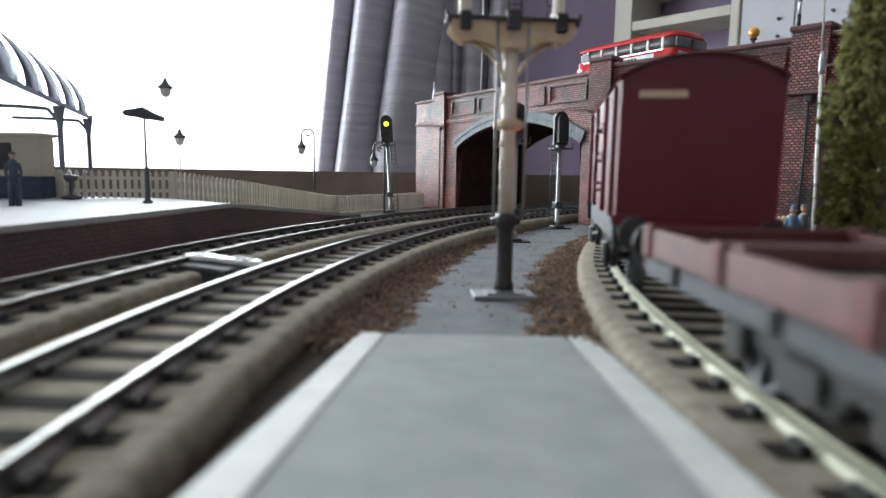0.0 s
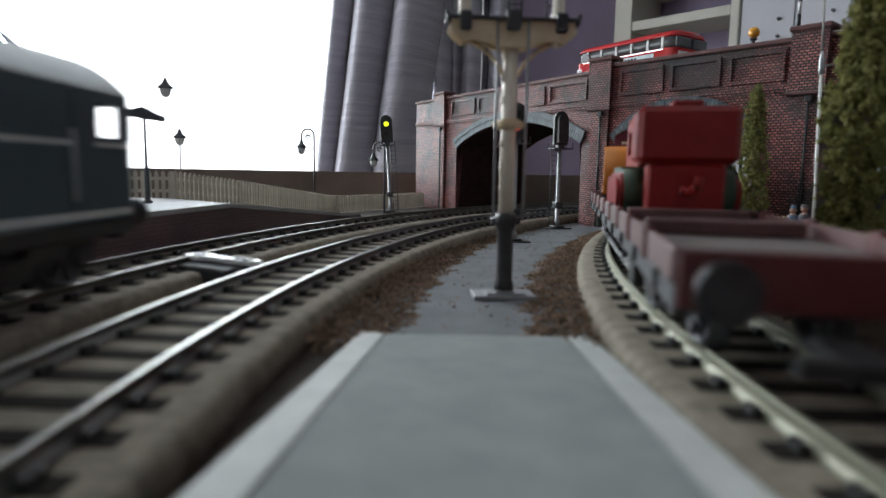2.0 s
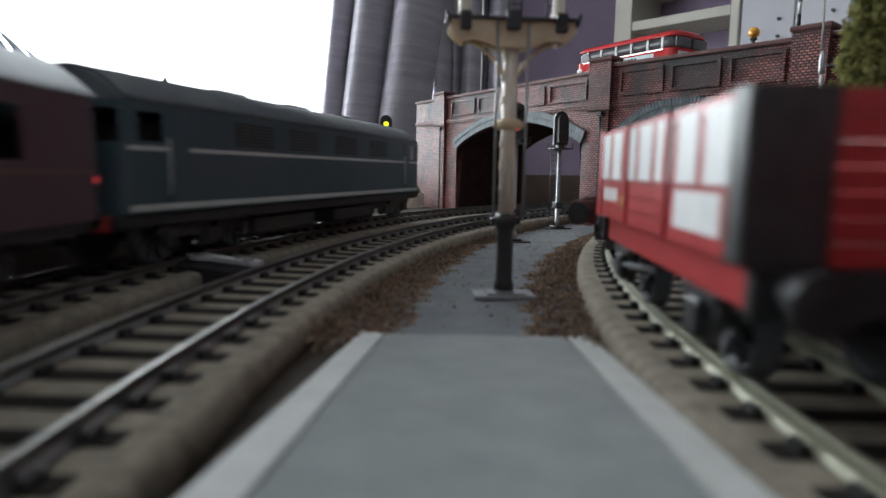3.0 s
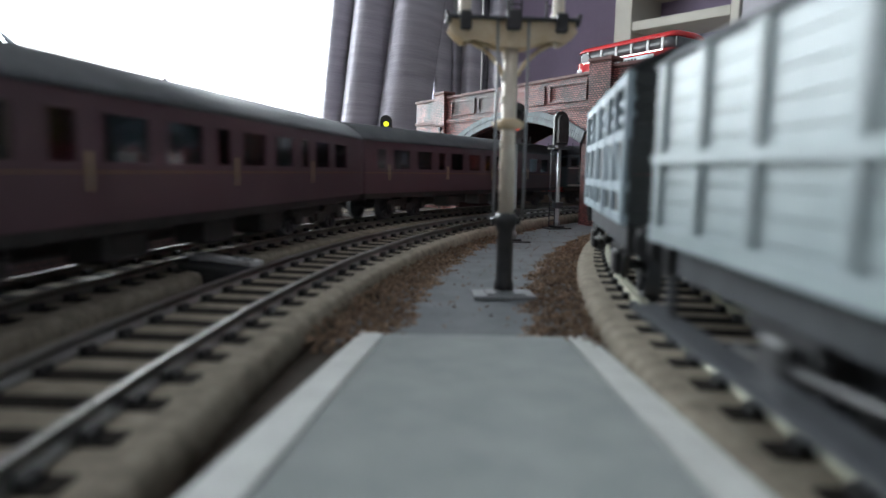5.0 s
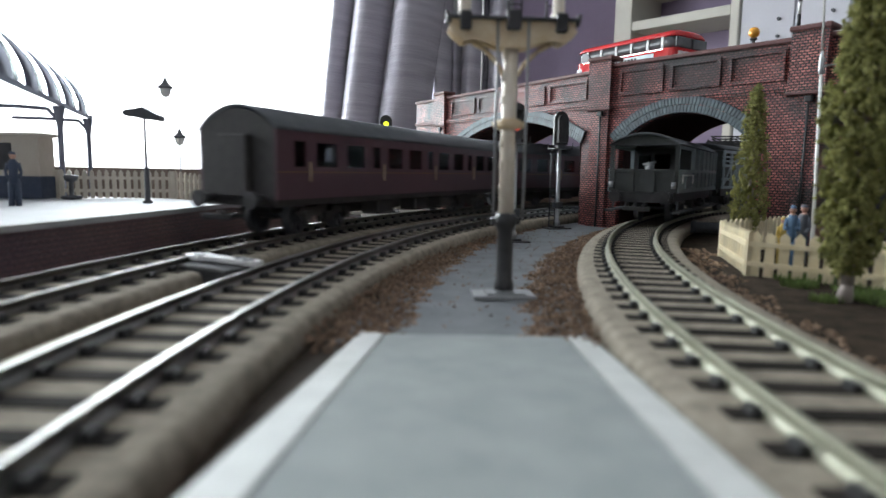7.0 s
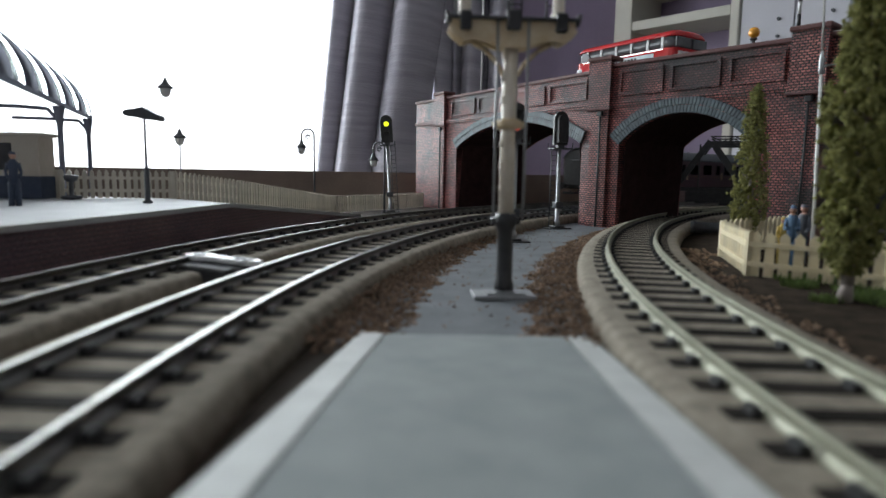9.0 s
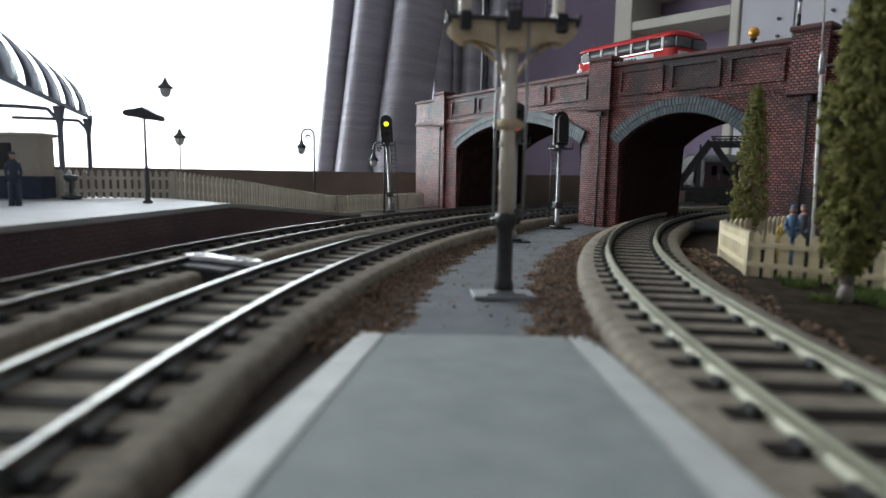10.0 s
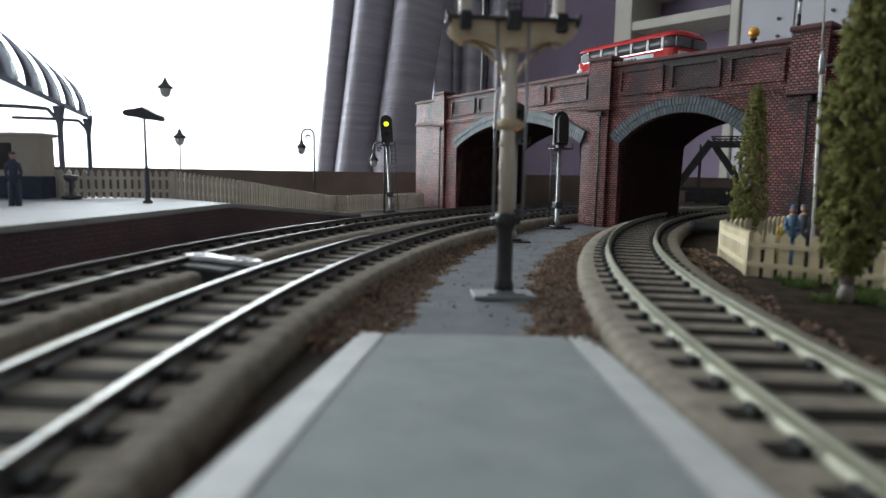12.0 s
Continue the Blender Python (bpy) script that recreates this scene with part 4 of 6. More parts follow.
    part("cab_roof", bm, M["digger_red"], v)
    rng = np.random.default_rng(77)
    pts = [(rng.uniform(-2, 13) + c, rng.uniform(-6, 6), z0 + 15 + rng.uniform(0, 4.6)) for _ in range(150)]
    vv, ff = clumps(pts, rng.uniform(0.9, 1.9, len(pts)), 78)
    tagged(raw_part("load", vv, ff, M["sand"], v), "sandy yellow crumbled load inside the cab")
    bm = bmn()
    box(bm, -3 + c, 14 + c, -6.6, 6.6, z0 + 12.5, z0 + 15.3)
    part("load_tray", bm, M["interior"], v)
    bm = bmn()
    box(bm, -21.4 + c, 20.0 + c, -6.4, 6.4, z0 + 2.0, z0 + 12.4, bevel=0.8)
    part("chassis_body", bm, M["digger_red"], v)
    bm = bmn()
    box(bm, -22.0 + c, -15.2 + c, -8.3, 8.3, z0 + 1.6, z0 + 12.45, bevel=0.6)
    part("rear_body", bm, M["digger_red"], v)
    bm = bmn()
    box(bm, -22.6 + c, -8.95 + c, -11.0, 11.0, z0 + 12.5, z0 + 25.2, bevel=1.3)
    part("rear_housing", bm, M["digger_red"], v)
    bm = bmn()
    box(bm, -19 + c, -13 + c, -3.4, 3.4, z0 + 25.2, z0 + 26.8, bevel=0.5)
    part("housing_lid", bm, M["digger_red"], v)
    bm = bmn()
    pipe(bm, [(-21.9 + c, 0.6, z0 + 6.5), (-24.4 + c, 0, z0 + 6.0), (-25.8 + c, -1.6, z0 + 7.2), (-25.6 + c, -2.2, z0 + 9.6)], 1.0)
    part("tow_hook", bm, M["digger_red"], v)
    return v


def open_wagon(front, label, group="open wagons"):
    L = 71.0
    v = thing("open_wagon", label, "wagon", group=group)
    rec = set_off(v, "right", goods_run, front, L, 40.0)
    chassis(v, L, 40, rec, sole="wagon_red")
    h = L / 2
    bm = bmn()
    box(bm, -h + 1, h - 1, -14, 14, 15.1, 16.4)
    part("wagon_floor", bm, M["interior"], v)
    ph = 16.6 / 7
    for k in range(7):
        z0, z1 = 15.2 + ph * k + 0.08, 15.2 + ph * (k + 1) - 0.12
        for y in (-15.0, 15.0):
            bm = bmn()
            box(bm, -h, h, y - 0.7, y + 0.7, z0, z1)
            part("plank", bm, M["wagon_red"], v)
        for x in (-h, h):
            s = 1 if x > 0 else -1
            bm = bmn()
            box(bm, min(x, x - s * 1.4), max(x, x - s * 1.4), -14.2, 14.2, z0, z1)
            part("end_plank", bm, M["wagon_red"], v)
    for y in (-15.0, 15.0):
        s = 1 if y > 0 else -1
        yo = y + s * 0.7
        for x in (-11, 11):
            bm = bmn()
            box(bm, x - 0.7, x + 0.7, min(yo, yo + s * 0.5), max(yo, yo + s * 0.5), 15.2, 31.6)
            part("strapping", bm, M["wagon_red"], v)
        for x in (-h, h):
            bm = bmn()
            sx = 1 if x > 0 else -1
            box(bm, min(x, x - sx * 3.4), max(x, x - sx * 3.4), min(yo, yo + s * 0.3), max(yo, yo + s * 0.3), 15.2, 31.9)
            part("corner_plate", bm, M["black"] if sx < 0 else M["wagon_red"], v)
            bm = bmn()
            box(bm, min(x, x + sx * 0.5), max(x, x + sx * 0.5), min(y, y - s * 7.0), max(y + s * 0.7, y - s * 0.2), 15.2, 31.9)
            part("end_corner_plate", bm, M["black"], v)
        bars(v, yo + s * 0.02, -33, 33.5, 22.6, 31.0, 7, M["white"], sgn=s)
        bars(v, yo + s * 0.02, -33, -12.5, 17.2, 21.8, 1, M["white"], sgn=s)
        bars(v, yo + s * 0.02, 18, 30, 18.6, 21.0, 3, M["white"], sgn=s)
        bm = bmn()
        tube(bm, (12.5, yo, 18.8), (12.5, yo + s * 0.3, 18.8), 1.4, seg=12)
        part("yellow_mark", bm, M["yellow_shirt"], v)
    return v


def cattle_wagon():
    L = 73.0
    v = thing("cattle_wagon", "blue-grey cattle wagon with slatted upper openings", "wagon")
    rec = set_off(v, "right", goods_run, -430.0, L, 42.0)
    chassis(v, L, 42, rec)
    h = L / 2
    bm = bmn()
    box(bm, -h + 0.5, h - 0.5, -14.2, 14.2, 15.1, 16.2)
    part("wagon_floor", bm, M["interior"], v)
    for y in (-14.6, 14.6):
        s = 1 if y > 0 else -1
        bm = bmn()
        box(bm, -h, h, y - 0.6, y + 0.6, 15.2, 30.4)
        box(bm, -h, h, y - 0.6, y + 0.6, 38.4, 40.6)
        part("side_wall", bm, M["toad_dark"], v)
        for z in (33.0, 35.7):
            bm = bmn()
            box(bm, -h + 0.2, h - 0.2, y - 0.5, y + 0.5, z, z + 1.0)
            part("slat", bm, M["wagon_blue"], v)
        for x in (-35.6, -22, -11, -6, 6, 11, 22, 35.6):
            bm = bmn()
            box(bm, x - 0.9, x + 0.9, min(y, y + s * 1.3), max(y, y + s * 1.3), 15.2, 40.5)
            part("post", bm, M["wagon_blue"], v)
        for z in (15.2, 20.6, 29.4, 38.6):
            bm = bmn()
            box(bm, -h - 0.1, h + 0.1, min(y, y + s * 1.15), max(y, y + s * 1.15), z, z + 1.7)
            part("rail_plank", bm, M["wagon_blue"], v)
        for x0, x1 in ((-34.6, -23), (23, 34.6), (-21, -12), (12, 21)):
            bm = bmn()
            a, b = Vector((x0, 0, 16.8)), Vector((x1, 0, 29.4))
            if x0 > 0:
                a, b = Vector((x1, 0, 16.8)), Vector((x0, 0, 29.4))
            d = (b - a).normalized()
            n = Vector((-d.z, 0, d.x)) * 0.75
            prism(bm, [((a + n).x, (a + n).z), ((a - n).x, (a - n).z), ((b - n).x, (b - n).z), ((b + n).x, (b + n).z)], min(y, y + s * 1.0), max(y, y + s * 1.0))
            part("brace", bm, M["wagon_blue"], v)
    for x in (-h, h):
        for k in range(9):
            bm = bmn()
            z = 15.2 + 2.8 * k
            s = 1 if x > 0 else -1
            box(bm, min(x, x - s * 1.0), max(x, x - s * 1.0), -14.0, 14.0, z, z + 2.62)
            part("end_plank", bm, M["toad_dark"], v)
    bm = bmn()
    ro, ri = roof_outline(31.4, 40.7, 4.6), roof_outline(30.6, 40.7, 3.9)
    prism(bm, ro + ri[::-1], -h - 1, h + 1, "x", True)
    part("roof", bm, M["roof_grey"], v)
    for x in (-h + 0.5, h - 0.5):
        bm = bmn()
        prism(bm, roof_outline(30.4, 40.6, 3.85), x - 0.45, x + 0.45, "x")
        part("roof_end", bm, M["toad_dark"], v)
    return v


def brake_van():
    L = 121.0
    v = thing("brake_van", "pale grey goods brake van with an open rear veranda", "wagon")
    rec = set_off(v, "right", goods_run, -522.0, L, 66.0)
    chassis(v, L, 66, rec, foot=True)
    h = L / 2
    cab = -h + 40.0
    W = 15.4
    bm = bmn()
    box(bm, -h + 0.5, h - 0.5, -W + 0.7, W - 0.7, 15.1, 16.2)
    part("van_floor", bm, M["interior"], v)
    for y in (-W, W):
        s = 1 if y > 0 else -1
        # side of the cabin in planks, low side of the veranda
        ph = (37.6 - 15.2) / 9
        for k in range(9):
            z0, z1 = 15.2 + ph * k + 0.06, 15.2 + ph * (k + 1) - 0.1
            bm = bmn()
            x0 = cab if k > 3 else -h
            box(bm, x0, h, y - 0.6, y + 0.6, z0, z1)
            part("plank", bm, M["wagon_grey"], v)
        for x in (cab + 0.9, cab + 14, cab + 28, cab + 42, cab + 56, cab + 68, h - 0.9):
            bm = bmn()
            box(bm, x - 0.9, x + 0.9, min(y, y + s * 1.3), max(y, y + s * 1.3), 15.2, 37.5)
            part("post", bm, M["wagon_grey"], v)
        for x in (-h + 0.9, -h + 20):
            bm = bmn()
            box(bm, x - 0.9, x + 0.9, min(y, y + s * 1.3), max(y, y + s * 1.3), 15.2, 24.9)
            part("post", bm, M["wagon_grey"], v)
        bm = bmn()
        box(bm, -h - 0.3, h + 0.3, min(y, y + s * 1.5), max(y, y + s * 1.5), 15.0, 17.0)
        part("lower_rail", bm, M["wagon_grey"], v)
        bm = bmn()
        box(bm, -h - 0.3, h + 0.3, min(y - s * 0.7, y + s * 1.6), max(y - s * 0.7, y + s * 1.6), 24.9, 26.2)
        part("waist_rail", bm, M["wagon_grey"], v)
        bm = bmn()
        box(bm, -h, -h + 2.4, y - 0.7, y + 0.7, 26.3, 37.6)
        part("veranda_post", bm, M["wagon_grey"], v)
        # thin dark facing: shade on the post's rear side, painted in
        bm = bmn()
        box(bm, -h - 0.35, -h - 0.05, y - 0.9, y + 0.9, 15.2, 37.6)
        part("post_face", bm, M["toad_dark"], v, "corner post face, coloured dark as its unlit side")
        bm = bmn()
        tube(bm, (-h - 2.2, y - s * 0.6, 17.2), (-h - 2.2, y - s * 0.6, 20.2), 1.1, seg=10)
        box(bm, -h - 1.9, -h - 0.1, y - s * 0.6 - 0.4, y - s * 0.6 + 0.4, 17.0, 18.0)
        part("side_lamp", bm, M["slate"], v)
        bm = bmn()
        box(bm, -h, cab - 0.1, y - 0.6, y + 0.6, 36.2, 37.6)
        part("veranda_header", bm, M["wagon_grey"], v)
        bm = bmn()
        pipe(bm, [(-h + 6, y + s * 1.9, 19.5), (-h + 6, y + s * 1.9, 23.5), (-h + 34, y + s * 1.9, 23.5), (-h + 34, y + s * 1.9, 19.5)], 0.4, 6)
        part("handrail", bm, M["white"], v)
    # rear low end with posts, their backlit shade in the colour; cabin bulkhead with a door opening and windows
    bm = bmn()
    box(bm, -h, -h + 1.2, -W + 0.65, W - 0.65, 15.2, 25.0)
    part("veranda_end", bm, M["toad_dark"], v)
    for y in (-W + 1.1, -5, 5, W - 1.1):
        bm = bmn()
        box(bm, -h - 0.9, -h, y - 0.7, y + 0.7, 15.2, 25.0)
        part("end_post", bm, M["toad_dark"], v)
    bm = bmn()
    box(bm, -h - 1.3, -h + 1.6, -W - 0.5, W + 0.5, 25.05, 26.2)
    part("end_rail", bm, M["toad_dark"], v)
    for y0, y1, z0, z1 in ((-W + 0.65, -4, 16.3, 37.4), (4, W - 0.65, 16.3, 26), (4, W - 0.65, 34, 37.4), (4, 6, 26, 34), (12.5, W - 0.65, 26, 34), (-4, 4, 34.5, 37.4)):
        bm = bmn()
        box(bm, cab, cab + 1.0, y0, y1, z0, z1)
        part("bulkhead", bm, M["interior"], v)
    bm = bmn()
    box(bm, h - 1.0, h, -W + 0.65, W - 0.65, 16.3, 37.4)
    part("front_end", bm, M["wagon_grey"], v)
    bm = bmn()
    tube(bm, (-h + 14, 2, 16.3), (-h + 14, 2, 28.5), 0.8, seg=8)
    tube(bm, (-h + 14, -2.6, 30), (-h + 14, 3.6, 28.5), 0.6, seg=8)
    tube(bm, (-h + 14, 0, 25.5), (-h + 14, 0, 29.6), 2.6, 1.2, seg=10)
    part("handbrake", bm, M["slate"], v)
    bm = bmn()
    ro, ri = roof_outline(33.6, 37.7, 6.0, 18), roof_outline(32.6, 37.7, 5.2, 18)
    prism(bm, ro + ri[::-1], -h - 2.5, h + 2.5, "x", True)
    part("roof", bm, M["roof_grey"], v, "arched dark grey roof reaching over the veranda")
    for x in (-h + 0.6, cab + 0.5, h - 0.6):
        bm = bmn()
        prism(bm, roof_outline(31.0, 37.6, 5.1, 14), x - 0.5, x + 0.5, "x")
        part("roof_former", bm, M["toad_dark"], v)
    bm = bmn()
    tube(bm, (20, 6, 41.5), (20, 6, 47), 1.1, seg=8)
    part("stove_pipe", bm, M["black"], v)
    return v


# ---- express on the platform track ----
def side_wall(v, y, s, x0, x1, z0, z1, holes, zl, zh, material, t=0.9, name="side_wall"):
    """A thin wall with real window openings (list of x ranges)."""
    bm = bmn()
    ya, yb = min(y, y - s * t), max(y, y - s * t)
    box(bm, x0, x1, ya, yb, z0, zl)
    box(bm, x0, x1, ya, yb, zh, z1)
    e = x0
    for a, b in holes:
        box(bm, e, a, ya, yb, zl, zh)
        e = b
    box(bm, e, x1, ya, yb, zl, zh)
    return part(name, bm, material, v)


def diesel():
    L = 203.0
    v = thing("diesel_locomotive", "dark green diesel locomotive with pale waist stripes", "locomotive")
    rec = set_off(v, "far_left", express_run, -313.0, L, 130.0)
    h = L / 2
    for x in (-65, 65):
        bogie(v, x, rec, 36.0, 12.0, 6.8)
    bm = bmn()
    box(bm, -h + 3, h - 3, -16.2, 16.2, 9.6, 13.0, bevel=0.6)
    part("frame", bm, M["coach_black"], v)
    for x in (-26, 26):
        bm = bmn()
        box(bm, x - 18, x + 18, -14.5, 14.5, 3.6, 9.5, bevel=1.0)
        part("fuel_tank", bm, M["coach_black"], v)
    W, body0, body1 = 17.0, 13.0, 37.5
    for s in (-1, 1):
        holes = [(-h + 9, -h + 17), (h - 17, h - 9)]
        side_wall(v, s * W, s, -h + 6, h - 6, body0, body1, holes, 29.0, 35.6, M["loco_green"])
        for z0, z1 in ((13.6, 15.0), (27.0, 28.0)):
            bm = bmn()
            box(bm, -h + 6, h - 6, min(s * W, s * (W + 0.12)), max(s * W, s * (W + 0.12)), z0, z1)
            part("stripe", bm, M["stripe"], v)
        for x in (-48, -20, 12, 44):
            bm = bmn()
            for k in range(7):
                box(bm, x - 9, x + 9, min(s * W, s * (W + 0.35)), max(s * W, s * (W + 0.35)), 29.4 + k * 0.95, 29.9 + k * 0.95)
            part("grille", bm, M["coach_black"], v)
        for x in (-h + 22, h - 22):
            bm = bmn()
            box(bm, x - 3.2, x + 3.2, min(s * W, s * (W + 0.25)), max(s * W, s * (W + 0.25)), 15.4, 36.5)
            part("door", bm, M["loco_green"], v)
            bm = bmn()
            tube(bm, (x - 4.4, s * (W + 0.8), 17), (x - 4.4, s * (W + 0.8), 30), 0.3, seg=6)
            part("handrail", bm, M["stripe"], v)
    # roof
    bm = bmn()
    ro, ri = roof_outline(34.2, 37.5, 8.2, 18), roof_outline(32.4, 37.5, 7.2, 18)
    prism(bm, ro + ri[::-1], -h + 6, h - 6, "x", True)
    part("roof", bm, M["roof_grey"], v)
    for x in (-40, 0, 36):
        bm = bmn()
        box(bm, x - 8, x + 8, -4, 4, 44.9, 46.1, bevel=0.5)
        part("roof_vent", bm, M["roof_grey"], v)
    # rounded cab noses with windscreens
    for e in (-1, 1):
        n = 10
        prof = [(-W, 0.0)] + [(W * math.sin(-math.pi / 2 + math.pi * i / n), 5.6 * math.cos(-math.pi / 2 + math.pi * i / n)) for i in range(1, n)] + [(W, 0.0)]
        xb = e * (h - 6)
        for z0, z1, name, sc in ((body0, 28.6, "nose", 1.0), (35.8, 37.4, "cab_brow", 0.86)):
            bm = bmn()
            prism(bm, [(xb + e * d * sc, y) for y, d in prof], z0, z1, "z")
            part(name, bm, M["loco_green"], v)
        bm = bmn()
        for y in (-W + 0.8, -5.4, 5.4, W - 0.8):
            box(bm, xb + e * (0.2 if abs(y) > 9 else 3.4) - 0.7, xb + e * (0.2 if abs(y) > 9 else 3.4) + 0.7, y - 0.7, y + 0.7, 28.7, 35.7)
        part("windscreen_pillar", bm, M["loco_green"], v)
        bm = bmn()
        prism(bm, [(y, z) for y, z in roof_outline(33.0, 37.5, 7.4, 14)], xb - 0.5 + e * 0.6, xb + 0.5 + e * 0.6, "x")
        part("roof_front", bm, M["roof_grey"], v)
        bm = bmn()
        box(bm, min(xb, xb + e * 5.4), max(xb, xb + e * 5.4), -14, 14, 9.2, 13.0, bevel=0.8)
        part("buffer_beam", bm, M["wagon_red"], v)
        coupling(v, xb + e * 5.4, e)
        for y in (-11, 11):
            bm = bmn()
            tube(bm, (xb + e * 3.2, y, 20.5), (xb + e * 4.4, y, 20.5), 1.3, seg=12)
            part("lamp", bm, M["tail_red"] if e < 0 else M["lantern"], v)
    bm = bmn()
    box(bm, -h + 26, h - 26, -12, 12, 13.2, 34)
    part("engine_room", bm, M["interior"], v)
    return v


def coach(front, L, label):
    v = thing("coach", label, "railway carriage", group="express coaches")
    rec = set_off(v, "far_left", express_run, front, L, 155.0)
    h = L / 2
    for x in (-77.5, 77.5):
        bogie(v, x, rec, 32.0, 11.6, 6.3)
    W = 17.0
    bm = bmn()
    box(bm, -h + 1, h - 1, -W + 1, W - 1, 10.6, 13.0)
    part("frame", bm, M["coach_black"], v)
    for x in (-32, 4, 34):
        for w, y0, y1 in ((9, 4, 13.5), (7, -13.5, -4)):
            bm = bmn()
            box(bm, x - w, x + w, y0, y1, 4.2, 10.5, bevel=0.8)
            part("battery_box", bm, M["coach_black"], v)
    holes = []
    x = -h + 9
    k = 0
    while x < h - 16:
        w = 13.5 if k % 3 else 6.5
        holes.append((x, x + w))
        x += w + 6.2
        k += 1
    for s in (-1, 1):
        side_wall(v, s * W, s, -h, h, 13.0, 36.4, holes, 24.0, 33.2, M["maroon"])
        bm = bmn()
        box(bm, -h + 0.4, h - 0.4, min(s * W, s * (W + 0.1)), max(s * W, s * (W + 0.1)), 22.2, 22.5)
        part("lining", bm, M["lining"], v)
        for a, b in holes:
            bm = bmn()
            y = s * (W + 0.18)
            for q in ((a - 0.4, b + 0.4, 33.0, 33.6), (a - 0.4, b + 0.4, 23.6, 24.2), (a - 0.4, a + 0.2, 24.2, 33.0), (b - 0.2, b + 0.4, 24.2, 33.0)):
                box(bm, q[0], q[1], min(s * (W - 0.3), y), max(s * (W - 0.3), y), q[2], q[3])
            part("window_frame", bm, M["maroon"], v)
            bm = bmn()
            box(bm, a + 0.1, b - 0.1, min(s * (W - 0.6), s * (W - 0.35)), max(s * (W - 0.6), s * (W - 0.35)), 24.1, 33.1)
            part("pane", bm, M["window"], v)
        for a, b in holes[::3]:
            bm = bmn()
            tube(bm, (b + 2.0, s * (W + 0.6), 19), (b + 2.0, s * (W + 0.6), 26), 0.3, seg=6)
            part("door_handle", bm, M["bracket"], v)
    for x in (-h, h):
        s = 1 if x > 0 else -1
        bm = bmn()
        prism(bm, [(-W + 1, 13.0), (W - 1, 13.0), (W - 1, 36.4)] + roof_outline(32, 36.4, 7.0, 12)[::-1][1:-1] + [(-W + 1, 36.4)], min(x, x - s * 1.0), max(x, x - s * 1.0), "x")
        part("end_wall", bm, M["coach_black"], v)
        bm = bmn()
        box(bm, min(x, x + s * 2.6), max(x, x + s * 2.6), -6.5, 6.5, 13.5, 35.0, bevel=0.7)
        part("gangway", bm, M["coach_black"], v)
        coupling(v, x, s)
    bm = bmn()
    ro, ri = roof_outline(35.0, 36.3, 8.6, 18), roof_outline(33.6, 36.3, 7.8, 18)
    prism(bm, ro + ri[::-1], -h - 0.4, h + 0.4, "x", True)
    part("roof", bm, M["roof_grey"], v)
    x = -h + 20
    while x < h - 15:
        bm = bmn()
        tube(bm, (x, 4, 43.6), (x, 4, 45.6), 1.5, 1.2, seg=10)
        part("roof_ventilator", bm, M["roof_grey"], v)
        x += 26
    # seats and compartment walls show dark behind the glass
    bm = bmn()
    box(bm, -h + 2, h - 2, -15, 15, 13.2, 14.2)
    x = -h + 12
    k = 0
    while x < h - 12:
        if k % 4 == 3:
            box(bm, x - 0.5, x + 0.5, -14, 4.3, 14.3, 36)
        else:
            box(bm, x - 1.6, x + 1.6, -14, -3, 14.3, 26.5)
            box(bm, x - 1.6, x + 1.6, 6, 14, 14.3, 26.5)
        x += 17
        k += 1
    part("seating", bm, M["interior"], v)
    for x0, x1 in ((-h + 4, -h * 0.52), (-h * 0.42, h * 0.2), (h * 0.3, h - 4)):
        bm = bmn()
        box(bm, x0, x1, 4.5, 5.3, 14.3, 36.2)
        part("corridor_partition", bm, M["interior"], v)
    return v


def motions():
    """Everything that moves: each vehicle along its track, its bogies and its wheels."""
    base_rows = [i * 0.1 for i in range(121)]
    fine_rows = [i / 30.0 for i in range(361)]
    for mv in MOVERS:
        key, run, mid, b = mv["key"], mv["run"], mv["mid"], mv["base"]

        def at(t):
            s = mid + run(t)
            x1, y1, _ = on_track(key, s + b / 2)
            x0, y0, _ = on_track(key, s - b / 2)
            return pose((x0 + x1) / 2 * MM, (y0 + y1) / 2 * MM, 8.0 * MM, 0, 0, math.degrees(math.atan2(y1 - y0, x1 - x0)))
        walk(mv["ob"], [(t, at(t)) for t in base_rows])
        for bo, bx in mv["bogies"]:
            rows = []
            for t in base_rows:
                s = mid + run(t)
                body = math.degrees(at(t).to_euler().z)
                _, _, a = on_track(key, s + (b / 2 if bx > 0 else -b / 2))
                d = (90 - math.degrees(a)) - body
                rows.append((t, P(bx, 0, 0, (d + 180) % 360 - 180)))
            walk(bo, rows)
        for w in mv["wheels"]:
            p = w.matrix_basis.translation.copy()
            r = p.z / MM
            walk(w, [(t, Matrix.Translation(p) @ Matrix.Rotation(run(t) / r, 4, "Y")) for t in fine_rows])


def trains():
    crimson_van()
    bogie_wagon()
    bulldozer()
    open_wagon(-217.0, "red seven-plank open wagon with large white lettering blocks")
    open_wagon(-315.0, "red plank-sided open coal wagon with white lettering")
    cattle_wagon()
    brake_van()
    diesel()
    coach(-527.0, 231.0, "maroon passenger coach with grey roof behind the locomotive")
    coach(-765.0, 233.0, "maroon passenger coach with grey roof in mid train")
    coach(-1003.0, 221.0, "maroon passenger coach with plain dark end, last in train")

